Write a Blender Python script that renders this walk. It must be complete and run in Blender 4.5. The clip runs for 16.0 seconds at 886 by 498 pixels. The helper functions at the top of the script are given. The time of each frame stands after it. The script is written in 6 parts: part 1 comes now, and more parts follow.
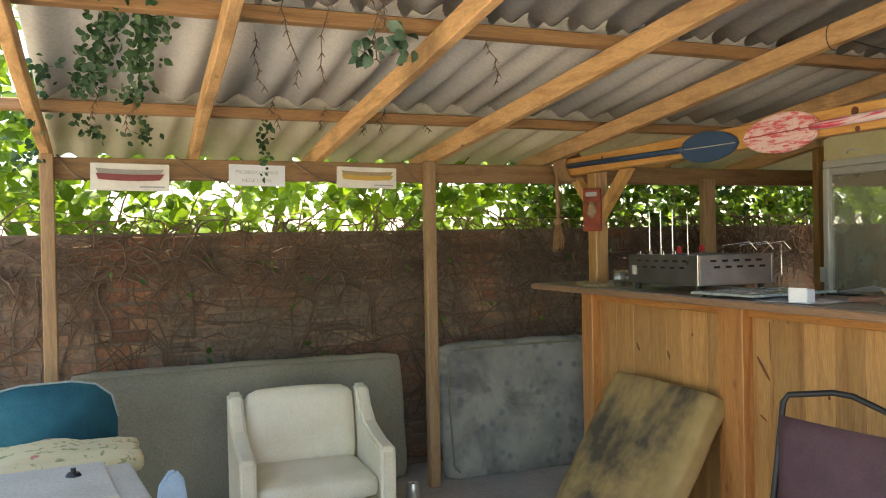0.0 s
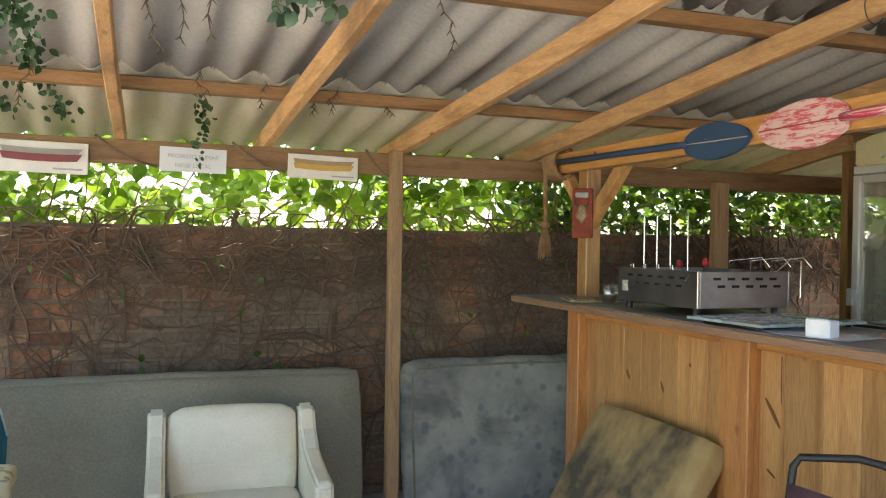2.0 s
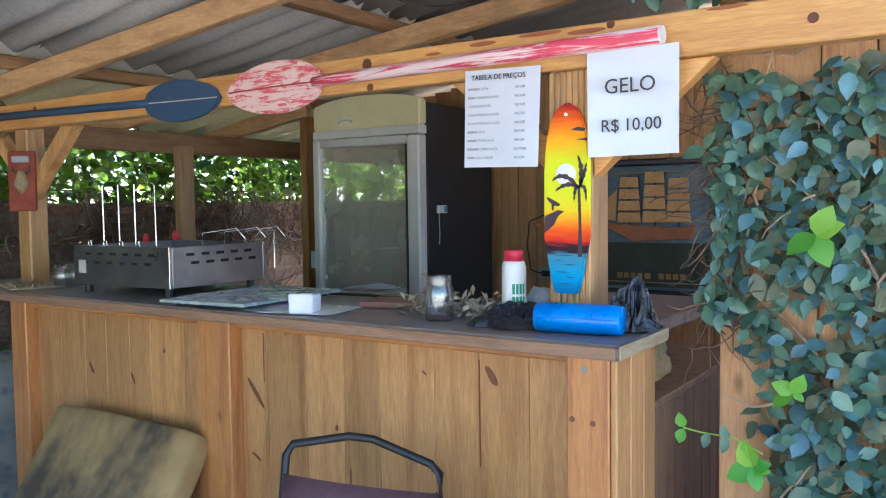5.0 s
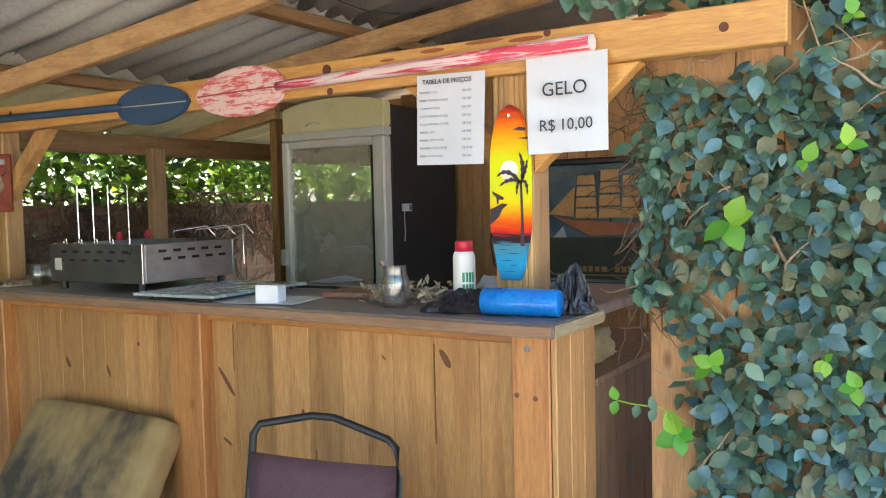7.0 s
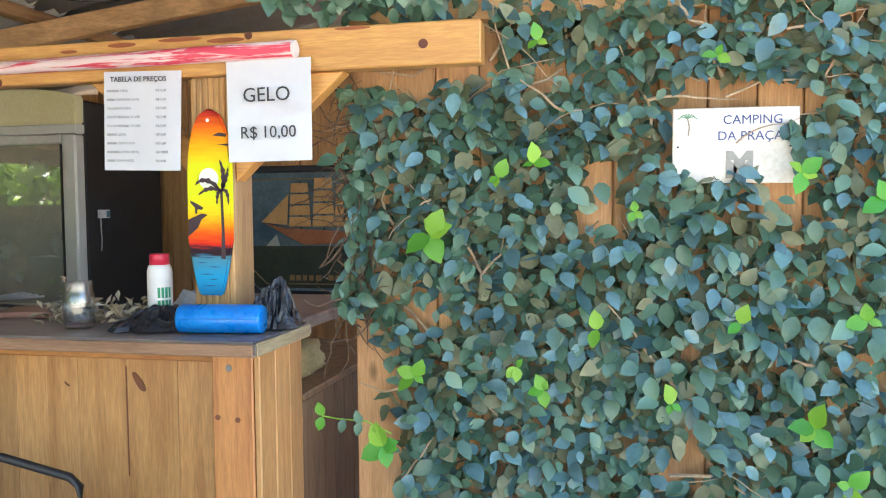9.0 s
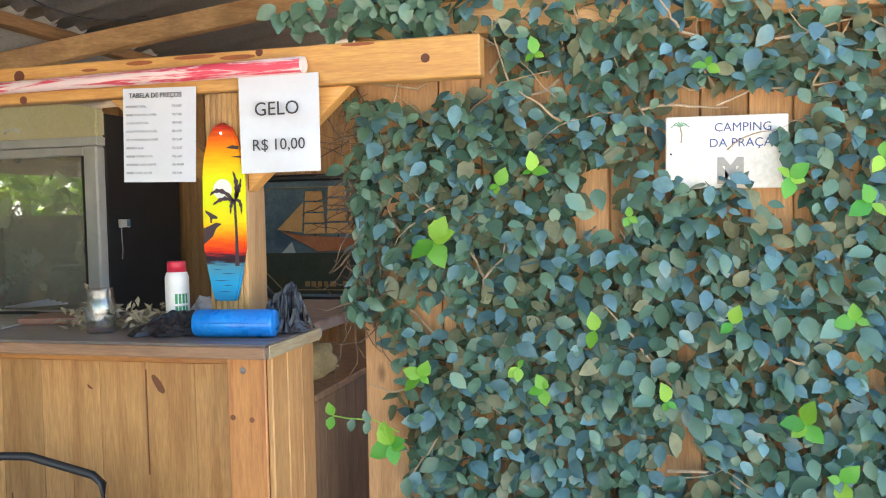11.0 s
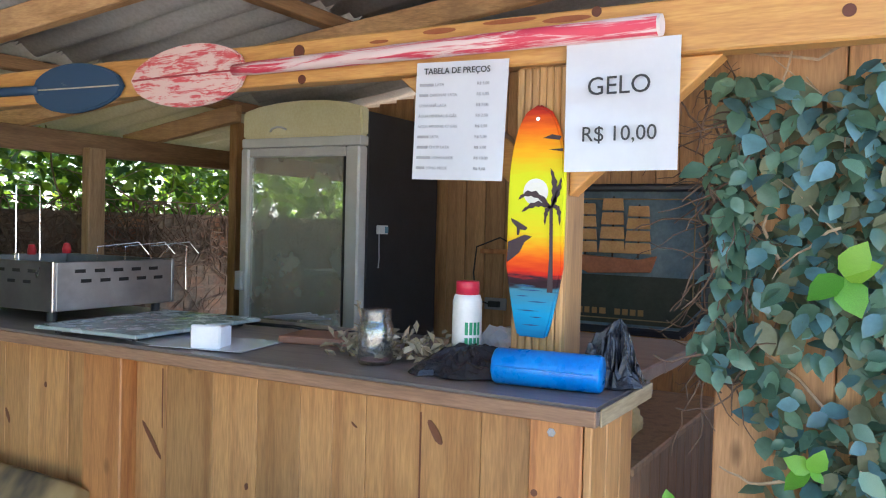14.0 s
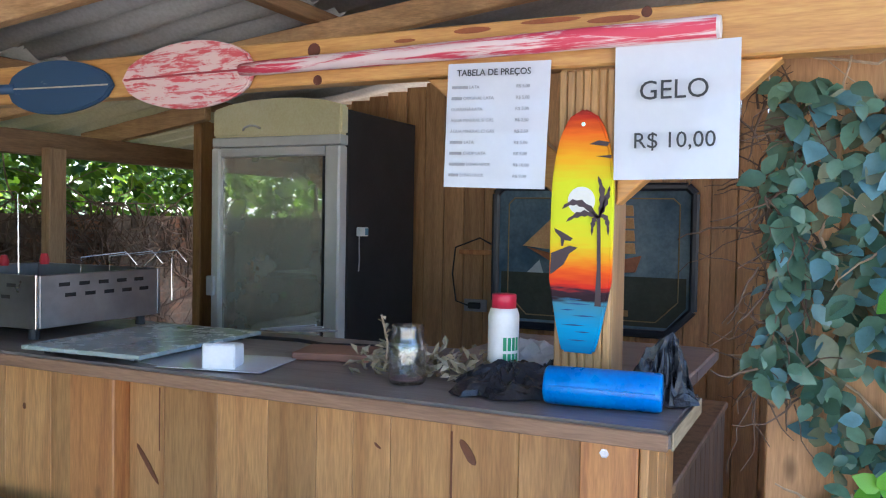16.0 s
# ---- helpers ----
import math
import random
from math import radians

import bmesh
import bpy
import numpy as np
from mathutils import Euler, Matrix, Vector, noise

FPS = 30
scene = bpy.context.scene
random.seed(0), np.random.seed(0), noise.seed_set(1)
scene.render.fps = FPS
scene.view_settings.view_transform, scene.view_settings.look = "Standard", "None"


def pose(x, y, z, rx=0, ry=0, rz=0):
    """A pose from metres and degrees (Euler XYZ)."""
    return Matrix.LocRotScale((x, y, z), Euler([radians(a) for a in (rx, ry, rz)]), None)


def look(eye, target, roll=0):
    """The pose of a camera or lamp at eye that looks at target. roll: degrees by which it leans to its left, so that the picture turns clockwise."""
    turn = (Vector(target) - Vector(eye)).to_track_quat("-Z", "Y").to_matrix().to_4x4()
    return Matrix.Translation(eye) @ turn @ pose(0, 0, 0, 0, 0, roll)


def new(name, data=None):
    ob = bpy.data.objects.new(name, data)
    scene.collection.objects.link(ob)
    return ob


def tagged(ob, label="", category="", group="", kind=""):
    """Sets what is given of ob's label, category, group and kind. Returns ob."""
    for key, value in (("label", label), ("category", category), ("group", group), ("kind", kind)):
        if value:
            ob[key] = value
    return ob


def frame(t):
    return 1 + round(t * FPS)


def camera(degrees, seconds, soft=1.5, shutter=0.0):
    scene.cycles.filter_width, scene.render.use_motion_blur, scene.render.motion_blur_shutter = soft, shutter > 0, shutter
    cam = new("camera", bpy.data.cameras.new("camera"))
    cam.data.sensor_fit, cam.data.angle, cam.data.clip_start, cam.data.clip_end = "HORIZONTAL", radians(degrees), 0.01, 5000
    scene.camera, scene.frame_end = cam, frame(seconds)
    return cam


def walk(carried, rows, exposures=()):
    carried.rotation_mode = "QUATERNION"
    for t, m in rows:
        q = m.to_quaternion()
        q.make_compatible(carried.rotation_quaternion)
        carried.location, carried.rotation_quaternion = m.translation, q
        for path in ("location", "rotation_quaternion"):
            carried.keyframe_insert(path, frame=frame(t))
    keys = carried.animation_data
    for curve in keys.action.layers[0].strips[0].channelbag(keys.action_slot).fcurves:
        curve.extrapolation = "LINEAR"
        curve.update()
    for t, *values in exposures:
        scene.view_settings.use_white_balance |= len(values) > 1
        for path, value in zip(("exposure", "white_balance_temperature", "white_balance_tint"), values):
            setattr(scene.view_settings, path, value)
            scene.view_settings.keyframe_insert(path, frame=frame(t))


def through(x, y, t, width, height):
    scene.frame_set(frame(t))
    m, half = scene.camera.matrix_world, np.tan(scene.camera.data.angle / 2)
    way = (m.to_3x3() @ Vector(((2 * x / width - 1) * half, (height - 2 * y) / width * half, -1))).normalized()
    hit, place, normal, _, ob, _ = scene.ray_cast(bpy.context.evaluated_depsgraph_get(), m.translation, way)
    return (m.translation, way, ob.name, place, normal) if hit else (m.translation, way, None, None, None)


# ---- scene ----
cam = camera(56.1, 16.0, soft=1.1)
PATH = [
    (0, (0.248, 0.536, 1.357), (0.99, 2.394, 1.338), -1.1),
    (0.5, (0.356, 0.612, 1.355), (1.045, 2.489, 1.329), -0.9),
    (1, (0.44, 0.781, 1.358), (1.062, 2.682, 1.342), 0.2),
    (1.5, (0.544, 0.886, 1.366), (1.132, 2.797, 1.348), 0.4),
    (2, (0.719, 0.993, 1.368), (1.411, 2.869, 1.35), 0.9),
    (2.5, (0.887, 1.084, 1.34), (1.846, 2.839, 1.346), 1.8),
    (3, (0.934, 1.222, 1.381), (2.247, 2.73, 1.329), 1.9),
    (3.5, (0.925, 1.319, 1.396), (2.369, 2.701, 1.329), 1.8),
    (4, (0.928, 1.341, 1.41), (2.52, 2.549, 1.314), 0.5),
    (4.5, (0.916, 1.318, 1.409), (2.562, 2.45, 1.3), -0.3),
    (7, (0.781, 1.132, 1.386), (2.473, 2.193, 1.279), -1.3),
    (7.5, (0.799, 1.15, 1.4), (2.524, 2.156, 1.287), -1.2),
    (8, (0.83, 1.165, 1.4), (2.634, 2.022, 1.291), -1.0),
    (8.5, (0.856, 1.155, 1.414), (2.764, 1.74, 1.29), -0.8),
    (9, (0.855, 1.117, 1.399), (2.8, 1.569, 1.294), -0.6),
    (11.3, (0.782, 1.063, 1.403), (2.712, 1.581, 1.319), -1.5),
    (11.5, (0.786, 1.072, 1.401), (2.697, 1.653, 1.314), -1.7),
    (12, (0.832, 1.152, 1.393), (2.677, 1.918, 1.311), -1.9),
    (12.5, (0.922, 1.248, 1.385), (2.729, 2.101, 1.31), -1.5),
    (13, (0.999, 1.317, 1.377), (2.775, 2.234, 1.303), -0.0),
    (13.5, (1.1, 1.394, 1.385), (2.85, 2.361, 1.319), 1.1),
    (14, (1.198, 1.483, 1.397), (2.938, 2.467, 1.343), 1.5),
    (14.5, (1.212, 1.604, 1.414), (2.952, 2.589, 1.371), 2.0),
    (15, (1.189, 1.665, 1.427), (2.935, 2.64, 1.387), 1.9),
    (15.5, (1.19, 1.696, 1.427), (2.961, 2.622, 1.376), 1.4),
    (16, (1.192, 1.696, 1.426), (2.998, 2.551, 1.36), 1.0),
]
# the phone's own exposure and white balance drift: seconds, stops, kelvin, tint
EXPOSURES = [
    (0.0, 2.16, 7450, 11), (1.5, 2.24, 7300, 11), (2.5, 2.4, 5850, 12), (3.5, 2.48, 5350, 13), (4.7, 2.5, 5350, 13),
    (7.0, 2.53, 6400, 11), (9.2, 2.64, 6200, 11), (12.0, 2.6, 6500, 13), (14.0, 2.44, 5750, 14), (16.0, 2.33, 5400, 15),
]
walk(cam, [(t, look(eye, target, roll)) for t, eye, target, roll in PATH], EXPOSURES)

# ---- daylight ----
SUN_ELEV, SUN_AZ = 66.0, 62.0          # the sun stands high behind the bar and its garden wall
world = bpy.data.worlds.new("sky")
scene.world = world
world.use_nodes = True
wn = world.node_tree.nodes
sky = wn.new("ShaderNodeTexSky")
sky.sky_type, sky.sun_disc = "NISHITA", False
sky.sun_elevation, sky.sun_rotation = radians(SUN_ELEV), radians(SUN_AZ)
wn["Background"].inputs["Strength"].default_value = 0.15
world.node_tree.links.new(sky.outputs[0], wn["Background"].inputs[0])
sun_data = bpy.data.lights.new("sun", "SUN")
sun_data.energy, sun_data.angle, sun_data.color = 5.0, radians(0.6), (1.0, 0.93, 0.82)
sun = new("sun", sun_data)
sun_way = Vector((math.sin(radians(SUN_AZ)) * math.cos(radians(SUN_ELEV)), math.cos(radians(SUN_AZ)) * math.cos(radians(SUN_ELEV)), math.sin(radians(SUN_ELEV))))
sun.matrix_world = look(sun_way * 30, (0, 0, 0))


# ---- tools ----
rng = random.Random(7)


def thing(name, loc, label, category, rz=0, rx=0, ry=0, group="", kind=""):
    ob = new(name)
    ob.empty_display_size = 0.05
    ob.matrix_basis = pose(*loc, rx, ry, rz)
    return tagged(ob, label, category, group, kind)


def mesh_of(name, bm, mats, smooth=False):
    me = bpy.data.meshes.new(name)
    bm.to_mesh(me)
    bm.free()
    for m in mats if isinstance(mats, (list, tuple)) else [mats]:
        me.materials.append(m)
    if smooth:
        me.polygons.foreach_set("use_smooth", [True] * len(me.polygons))
    return me


def part(name, bm, material, parent, label="", smooth=False):
    ob = new(name, mesh_of(name, bm, material, smooth))
    ob.parent = parent
    return tagged(ob, label)


def structure(name, bm, material, label="", smooth=False):
    return tagged(new(name, mesh_of(name, bm, material, smooth)), label, kind="structure")


def box(x0, x1, y0, y1, z0, z1, bevel=0.004, seg=1, bm=None, m=None):
    b = bmesh.new() if bm is None else bm
    vs = bmesh.ops.create_cube(b, size=1.0)["verts"]
    t = Matrix.Translation(((x0 + x1) / 2, (y0 + y1) / 2, (z0 + z1) / 2)) @ Matrix.Diagonal((abs(x1 - x0), abs(y1 - y0), abs(z1 - z0), 1))
    bmesh.ops.transform(b, matrix=(m @ t) if m else t, verts=vs)
    if bevel:
        es = list({e for v in vs for e in v.link_edges})
        bmesh.ops.bevel(b, geom=es, offset=bevel, segments=seg, affect="EDGES", profile=0.6)
    return b


def cyl(r, z0, z1, n=20, r2=None, bm=None, m=None, cap=True):
    b = bmesh.new() if bm is None else bm
    vs = bmesh.ops.create_cone(b, cap_ends=cap, segments=n, radius1=r, radius2=r if r2 is None else r2, depth=z1 - z0)["verts"]
    t = Matrix.Translation((0, 0, (z0 + z1) / 2))
    bmesh.ops.transform(b, matrix=(m @ t) if m else t, verts=vs)
    return b


def lathe(profile, n=28):
    """Turns a list of (radius, height) about z."""
    b = bmesh.new()
    rings = []
    for r, z in profile:
        rings.append([b.verts.new((r * math.cos(2 * math.pi * k / n), r * math.sin(2 * math.pi * k / n), z)) for k in range(n)])
    for a, c in zip(rings, rings[1:]):
        for k in range(n):
            b.faces.new((a[k], a[(k + 1) % n], c[(k + 1) % n], c[k]))
    for ring, flip in ((rings[0], True), (rings[-1], False)):
        if (ring[0].co - ring[n // 2].co).length > 1e-4:
            b.faces.new(ring[::-1] if flip else ring)
    bmesh.ops.remove_doubles(b, verts=b.verts, dist=1e-5)
    return b


def slab(outline, depth, bevel=0.0, seg=2):
    """A plate in the y-z plane, x from 0 to depth, from an outline of (y, z)."""
    b = bmesh.new()
    f = b.faces.new([b.verts.new((0, y, z)) for y, z in outline])
    out = bmesh.ops.extrude_face_region(b, geom=[f])
    bmesh.ops.translate(b, vec=(depth, 0, 0), verts=[v for v in out["geom"] if isinstance(v, bmesh.types.BMVert)])
    bmesh.ops.recalc_face_normals(b, faces=b.faces)
    if bevel:
        es = [e for e in b.edges if len(e.link_faces) == 2 and e.calc_face_angle(0) > 0.9]
        bmesh.ops.bevel(b, geom=es, offset=bevel, segments=seg, affect="EDGES")
    return b


def tube(points, r, n=8, bm=None, taper=1.0):
    b = bmesh.new() if bm is None else bm
    pts = [Vector(p) for p in points]
    rings = []
    for i, p in enumerate(pts):
        d = (pts[min(i + 1, len(pts) - 1)] - pts[max(i - 1, 0)]).normalized()
        s = d.cross(Vector((0.31, 0.17, 0.94)))
        if s.length < 0.05:
            s = d.cross(Vector((1, 0, 0)))
        s.normalize()
        u = s.cross(d)
        rr = r * (1 + (taper - 1) * i / max(len(pts) - 1, 1))
        rings.append([b.verts.new(p + rr * (s * math.cos(2 * math.pi * k / n) + u * math.sin(2 * math.pi * k / n))) for k in range(n)])
    for a, c in zip(rings, rings[1:]):
        for k in range(n):
            b.faces.new((a[k], a[(k + 1) % n], c[(k + 1) % n], c[k]))
    b.faces.new(rings[0][::-1])
    b.faces.new(rings[-1])
    return b


def roughen(b, amount, scale=8.0, seed=0.0):
    for v in b.verts:
        v.co += amount * noise.noise_vector(v.co * scale + Vector((seed, seed * 1.7, 3.1)))
    return b


def cushion(x0, x1, y0, y1, z0, z1, bevel, cuts=8, puff=0.01, wrinkle=0.004, seed=0.0):
    """A soft block: rounded, slightly swollen and creased."""
    b = bmesh.new()
    bmesh.ops.create_cube(b, size=1.0)
    bmesh.ops.subdivide_edges(b, edges=b.edges[:], cuts=cuts, use_grid_fill=True)
    c, h = Vector(((x0 + x1) / 2, (y0 + y1) / 2, (z0 + z1) / 2)), Vector(((x1 - x0) / 2, (y1 - y0) / 2, (z1 - z0) / 2))
    for v in b.verts:
        q = v.co * 2
        p = Vector((q.x * h.x, q.y * h.y, q.z * h.z))
        inner = Vector([max(-k + bevel, min(k - bevel, a)) for a, k in zip(p, h)])
        d = p - inner
        if d.length > 1e-9 and min(h) >= bevel:
            big = max(abs(a) for a in d)
            p = inner + d.normalized() * min(d.length, max(big, bevel) if big > bevel else bevel if sum(abs(a) > 1e-6 for a in d) > 1 else big)
        swell = puff * (1 - abs(q.x) ** 3) * (1 - abs(q.y) ** 3) if abs(q.z) > 0.9 else puff * (1 - abs(q.z) ** 3)
        p += (p.normalized() if p.length else p) * swell + wrinkle * noise.noise_vector((p + c) * 9 + Vector((seed, 0, 0)))
        v.co = c + p
    return b


def words(text, size, parent, material, m, name="lettering", align="LEFT", bold=0.0, thick=0.0004):
    cu = bpy.data.curves.new(name, "FONT")
    cu.body, cu.size, cu.align_x, cu.offset, cu.extrude = text, size, align, bold, thick
    cu.resolution_u = 3
    tmp = new("tmp", cu)
    bpy.context.view_layer.update()
    me = bpy.data.meshes.new_from_object(tmp.evaluated_get(bpy.context.evaluated_depsgraph_get()))
    bpy.data.objects.remove(tmp)
    me.name = name
    me.materials.clear()
    me.materials.append(material)
    ob = new(name, me)
    ob.parent = parent
    ob.matrix_basis = m
    return ob


FACING = Matrix(((0, 0, -1, 0), (-1, 0, 0, 0), (0, 1, 0, 0), (0, 0, 0, 1)))   # lettering that faces -x
FACING_Y = Matrix(((1, 0, 0, 0), (0, 0, -1, 0), (0, 1, 0, 0), (0, 0, 0, 1)))  # lettering that faces -y


# ---- materials ----
def nodes_of(name):
    m = bpy.data.materials.new(name)
    m.use_nodes = True
    nt = m.node_tree
    return m, nt, nt.nodes["Principled BSDF"]


def mapped(nt, scale=(1, 1, 1), rot=(0, 0, 0)):
    tc, mp = nt.nodes.new("ShaderNodeTexCoord"), nt.nodes.new("ShaderNodeMapping")
    mp.inputs["Scale"].default_value, mp.inputs["Rotation"].default_value = scale, rot
    nt.links.new(tc.outputs["Object"], mp.inputs[0])
    info, add = nt.nodes.new("ShaderNodeObjectInfo"), nt.nodes.new("ShaderNodeVectorMath")
    mul = nt.nodes.new("ShaderNodeMath")
    mul.operation, mul.inputs[1].default_value = "MULTIPLY", 13.0
    nt.links.new(info.outputs["Random"], mul.inputs[0])
    nt.links.new(mp.outputs[0], add.inputs[0])
    nt.links.new(mul.outputs[0], add.inputs[1])
    return add.outputs[0], info


def noise_node(nt, vec, scale, detail=4, rough=0.6, distort=0.0):
    n = nt.nodes.new("ShaderNodeTexNoise")
    n.inputs["Scale"].default_value, n.inputs["Detail"].default_value = scale, detail
    n.inputs["Roughness"].default_value, n.inputs["Distortion"].default_value = rough, distort
    nt.links.new(vec, n.inputs["Vector"])
    return n.outputs["Fac"]


def ramp(nt, fac, stops):
    r = nt.nodes.new("ShaderNodeValToRGB")
    e = r.color_ramp.elements
    while len(e) < len(stops):
        e.new(0.5)
    for k, (pos, c) in enumerate(stops):
        e[k].position, e[k].color = pos, (*c, 1) if len(c) == 3 else c
    nt.links.new(fac, r.inputs[0])
    return r.outputs[0]


def mix(nt, fac, a, b, kind="MIX"):
    x = nt.nodes.new("ShaderNodeMix")
    x.data_type, x.blend_type = "RGBA", kind
    for sock, v in ((x.inputs[0], fac), (x.inputs[6], a), (x.inputs[7], b)):
        if isinstance(v, (int, float)):
            sock.default_value = v
        elif isinstance(v, tuple):
            sock.default_value = (*v, 1)
        else:
            nt.links.new(v, sock)
    return x.outputs[2]


def bump(nt, p, height, strength=0.3, dist=0.002):
    b = nt.nodes.new("ShaderNodeBump")
    b.inputs["Strength"].default_value, b.inputs["Distance"].default_value = strength, dist
    nt.links.new(height, b.inputs["Height"])
    nt.links.new(b.outputs[0], p.inputs["Normal"])


def surface(name, a, b, rough=0.6, scale=6.0, fine=60.0, relief=0.3, metal=0.0, dist=0.002, vary=0.12, spec=0.5, coat=0.0):
    """A plain surface between two tones, at two scales."""
    m, nt, p = nodes_of(name)
    vec, info = mapped(nt)
    col = ramp(nt, noise_node(nt, vec, scale), [(0.3, a), (0.7, b)])
    grain = noise_node(nt, vec, fine, 3)
    col = mix(nt, vary, col, ramp(nt, grain, [(0.35, (0, 0, 0)), (0.65, (1, 1, 1))]), "OVERLAY")
    nt.links.new(col, p.inputs["Base Color"])
    rr = nt.nodes.new("ShaderNodeMapRange")
    rr.inputs[3].default_value, rr.inputs[4].default_value = max(rough - 0.08, 0.02), min(rough + 0.1, 1)
    nt.links.new(noise_node(nt, vec, scale * 2.3), rr.inputs[0])
    nt.links.new(rr.outputs[0], p.inputs["Roughness"])
    p.inputs["Metallic"].default_value = metal
    p.inputs["Specular IOR Level"].default_value = spec
    p.inputs["Coat Weight"].default_value = coat
    if relief:
        bump(nt, p, grain, relief, dist)
    return m


def wood(name, light, dark, axis="z", rough=0.5, coat=0.0, knots=True, stain=None, grain=1.0, piecewise=0.25):
    """Sawn softwood with rings stretched along one axis, knots and some stain; each piece has its own tone."""
    m, nt, p = nodes_of(name)
    s = {"x": (0.09, 1, 1), "y": (1, 0.09, 1), "z": (1, 1, 0.09)}[axis]
    vec, info = mapped(nt, s)
    rings = nt.nodes.new("ShaderNodeTexNoise")
    rings.inputs["Scale"].default_value, rings.inputs["Detail"].default_value, rings.inputs["Distortion"].default_value = 26 * grain, 3, 0.6
    nt.links.new(vec, rings.inputs["Vector"])
    fine = noise_node(nt, vec, 240 * grain, 2)
    mid = tuple((a + b) / 2 for a, b in zip(light, dark))
    col = ramp(nt, rings.outputs["Fac"], [(0.28, dark), (0.42, mid), (0.56, light), (0.75, mid)])
    col = mix(nt, 0.22, col, ramp(nt, fine, [(0.3, (0.1, 0.1, 0.1)), (0.7, (0.9, 0.9, 0.9))]), "OVERLAY")
    tone = nt.nodes.new("ShaderNodeMapRange")
    tone.inputs[3].default_value, tone.inputs[4].default_value = 1 - piecewise, 1 + piecewise
    nt.links.new(info.outputs["Random"], tone.inputs[0])
    col = mix(nt, 1.0, col, tone.outputs[0], "MULTIPLY")
    if knots:
        k = nt.nodes.new("ShaderNodeTexVoronoi")
        ks = {"x": (0.45, 1, 1), "y": (1, 0.45, 1), "z": (1, 1, 0.45)}[axis]
        kv, _ = mapped(nt, ks)
        k.inputs["Scale"].default_value = 4.5
        nt.links.new(kv, k.inputs["Vector"])
        col = mix(nt, ramp(nt, k.outputs["Distance"], [(0.03, (1, 1, 1)), (0.075, (0, 0, 0))]), col, tuple(c * 0.35 for c in dark))
    if stain:
        sv, _ = mapped(nt)
        col = mix(nt, ramp(nt, noise_node(nt, sv, 2.2, 5), [(0.5, (0, 0, 0)), (0.72, (0.8, 0.8, 0.8))]), col, stain)
    nt.links.new(col, p.inputs["Base Color"])
    p.inputs["Roughness"].default_value = rough
    p.inputs["Coat Weight"].default_value = coat
    p.inputs["Coat Roughness"].default_value = 0.3
    bump(nt, p, fine, 0.25, 0.0015)
    return m


def leaf_material(name, a, b, rough=0.4, through=0.25, spec=0.5):
    m, nt, p = nodes_of(name)
    geo = nt.nodes.new("ShaderNodeNewGeometry")
    info = nt.nodes.new("ShaderNodeObjectInfo")
    add = nt.nodes.new("ShaderNodeMath")
    add.operation = "ADD"
    nt.links.new(geo.outputs["Random Per Island"], add.inputs[0])
    nt.links.new(info.outputs["Random"], add.inputs[1])
    fr = nt.nodes.new("ShaderNodeMath")
    fr.operation = "FRACT"
    nt.links.new(add.outputs[0], fr.inputs[0])
    mid = tuple((x + y) / 2 for x, y in zip(a, b))
    col = ramp(nt, fr.outputs[0], [(0.0, a), (0.45, mid), (0.75, b), (0.92, tuple(min(c * 1.25, 1) for c in b)), (1.0, tuple(c * 0.75 for c in a))])
    vec, _ = mapped(nt)
    col = mix(nt, 0.25, col, ramp(nt, noise_node(nt, vec, 45), [(0.3, (0.15, 0.15, 0.15)), (0.7, (0.9, 0.9, 0.9))]), "OVERLAY")
    nt.links.new(col, p.inputs["Base Color"])
    p.inputs["Roughness"].default_value = rough
    p.inputs["Specular IOR Level"].default_value = spec
    tr = nt.nodes.new("ShaderNodeBsdfTranslucent")
    nt.links.new(mix(nt, 1.0, col, (1.0, 0.95, 0.35), "MULTIPLY"), tr.inputs[0])
    ms = nt.nodes.new("ShaderNodeMixShader")
    ms.inputs[0].default_value = through
    nt.links.new(p.outputs[0], ms.inputs[1])
    nt.links.new(tr.outputs[0], ms.inputs[2])
    nt.links.new(ms.outputs[0], nt.nodes["Material Output"].inputs[0])
    return m


def plain(name, col, rough=0.5, metal=0.0, spec=0.5, coat=0.0):
    return surface(name, tuple(c * 0.9 for c in col), tuple(min(c * 1.08, 1) for c in col), rough, 14, 150, 0.08, metal, 0.0006, 0.06, spec, coat)


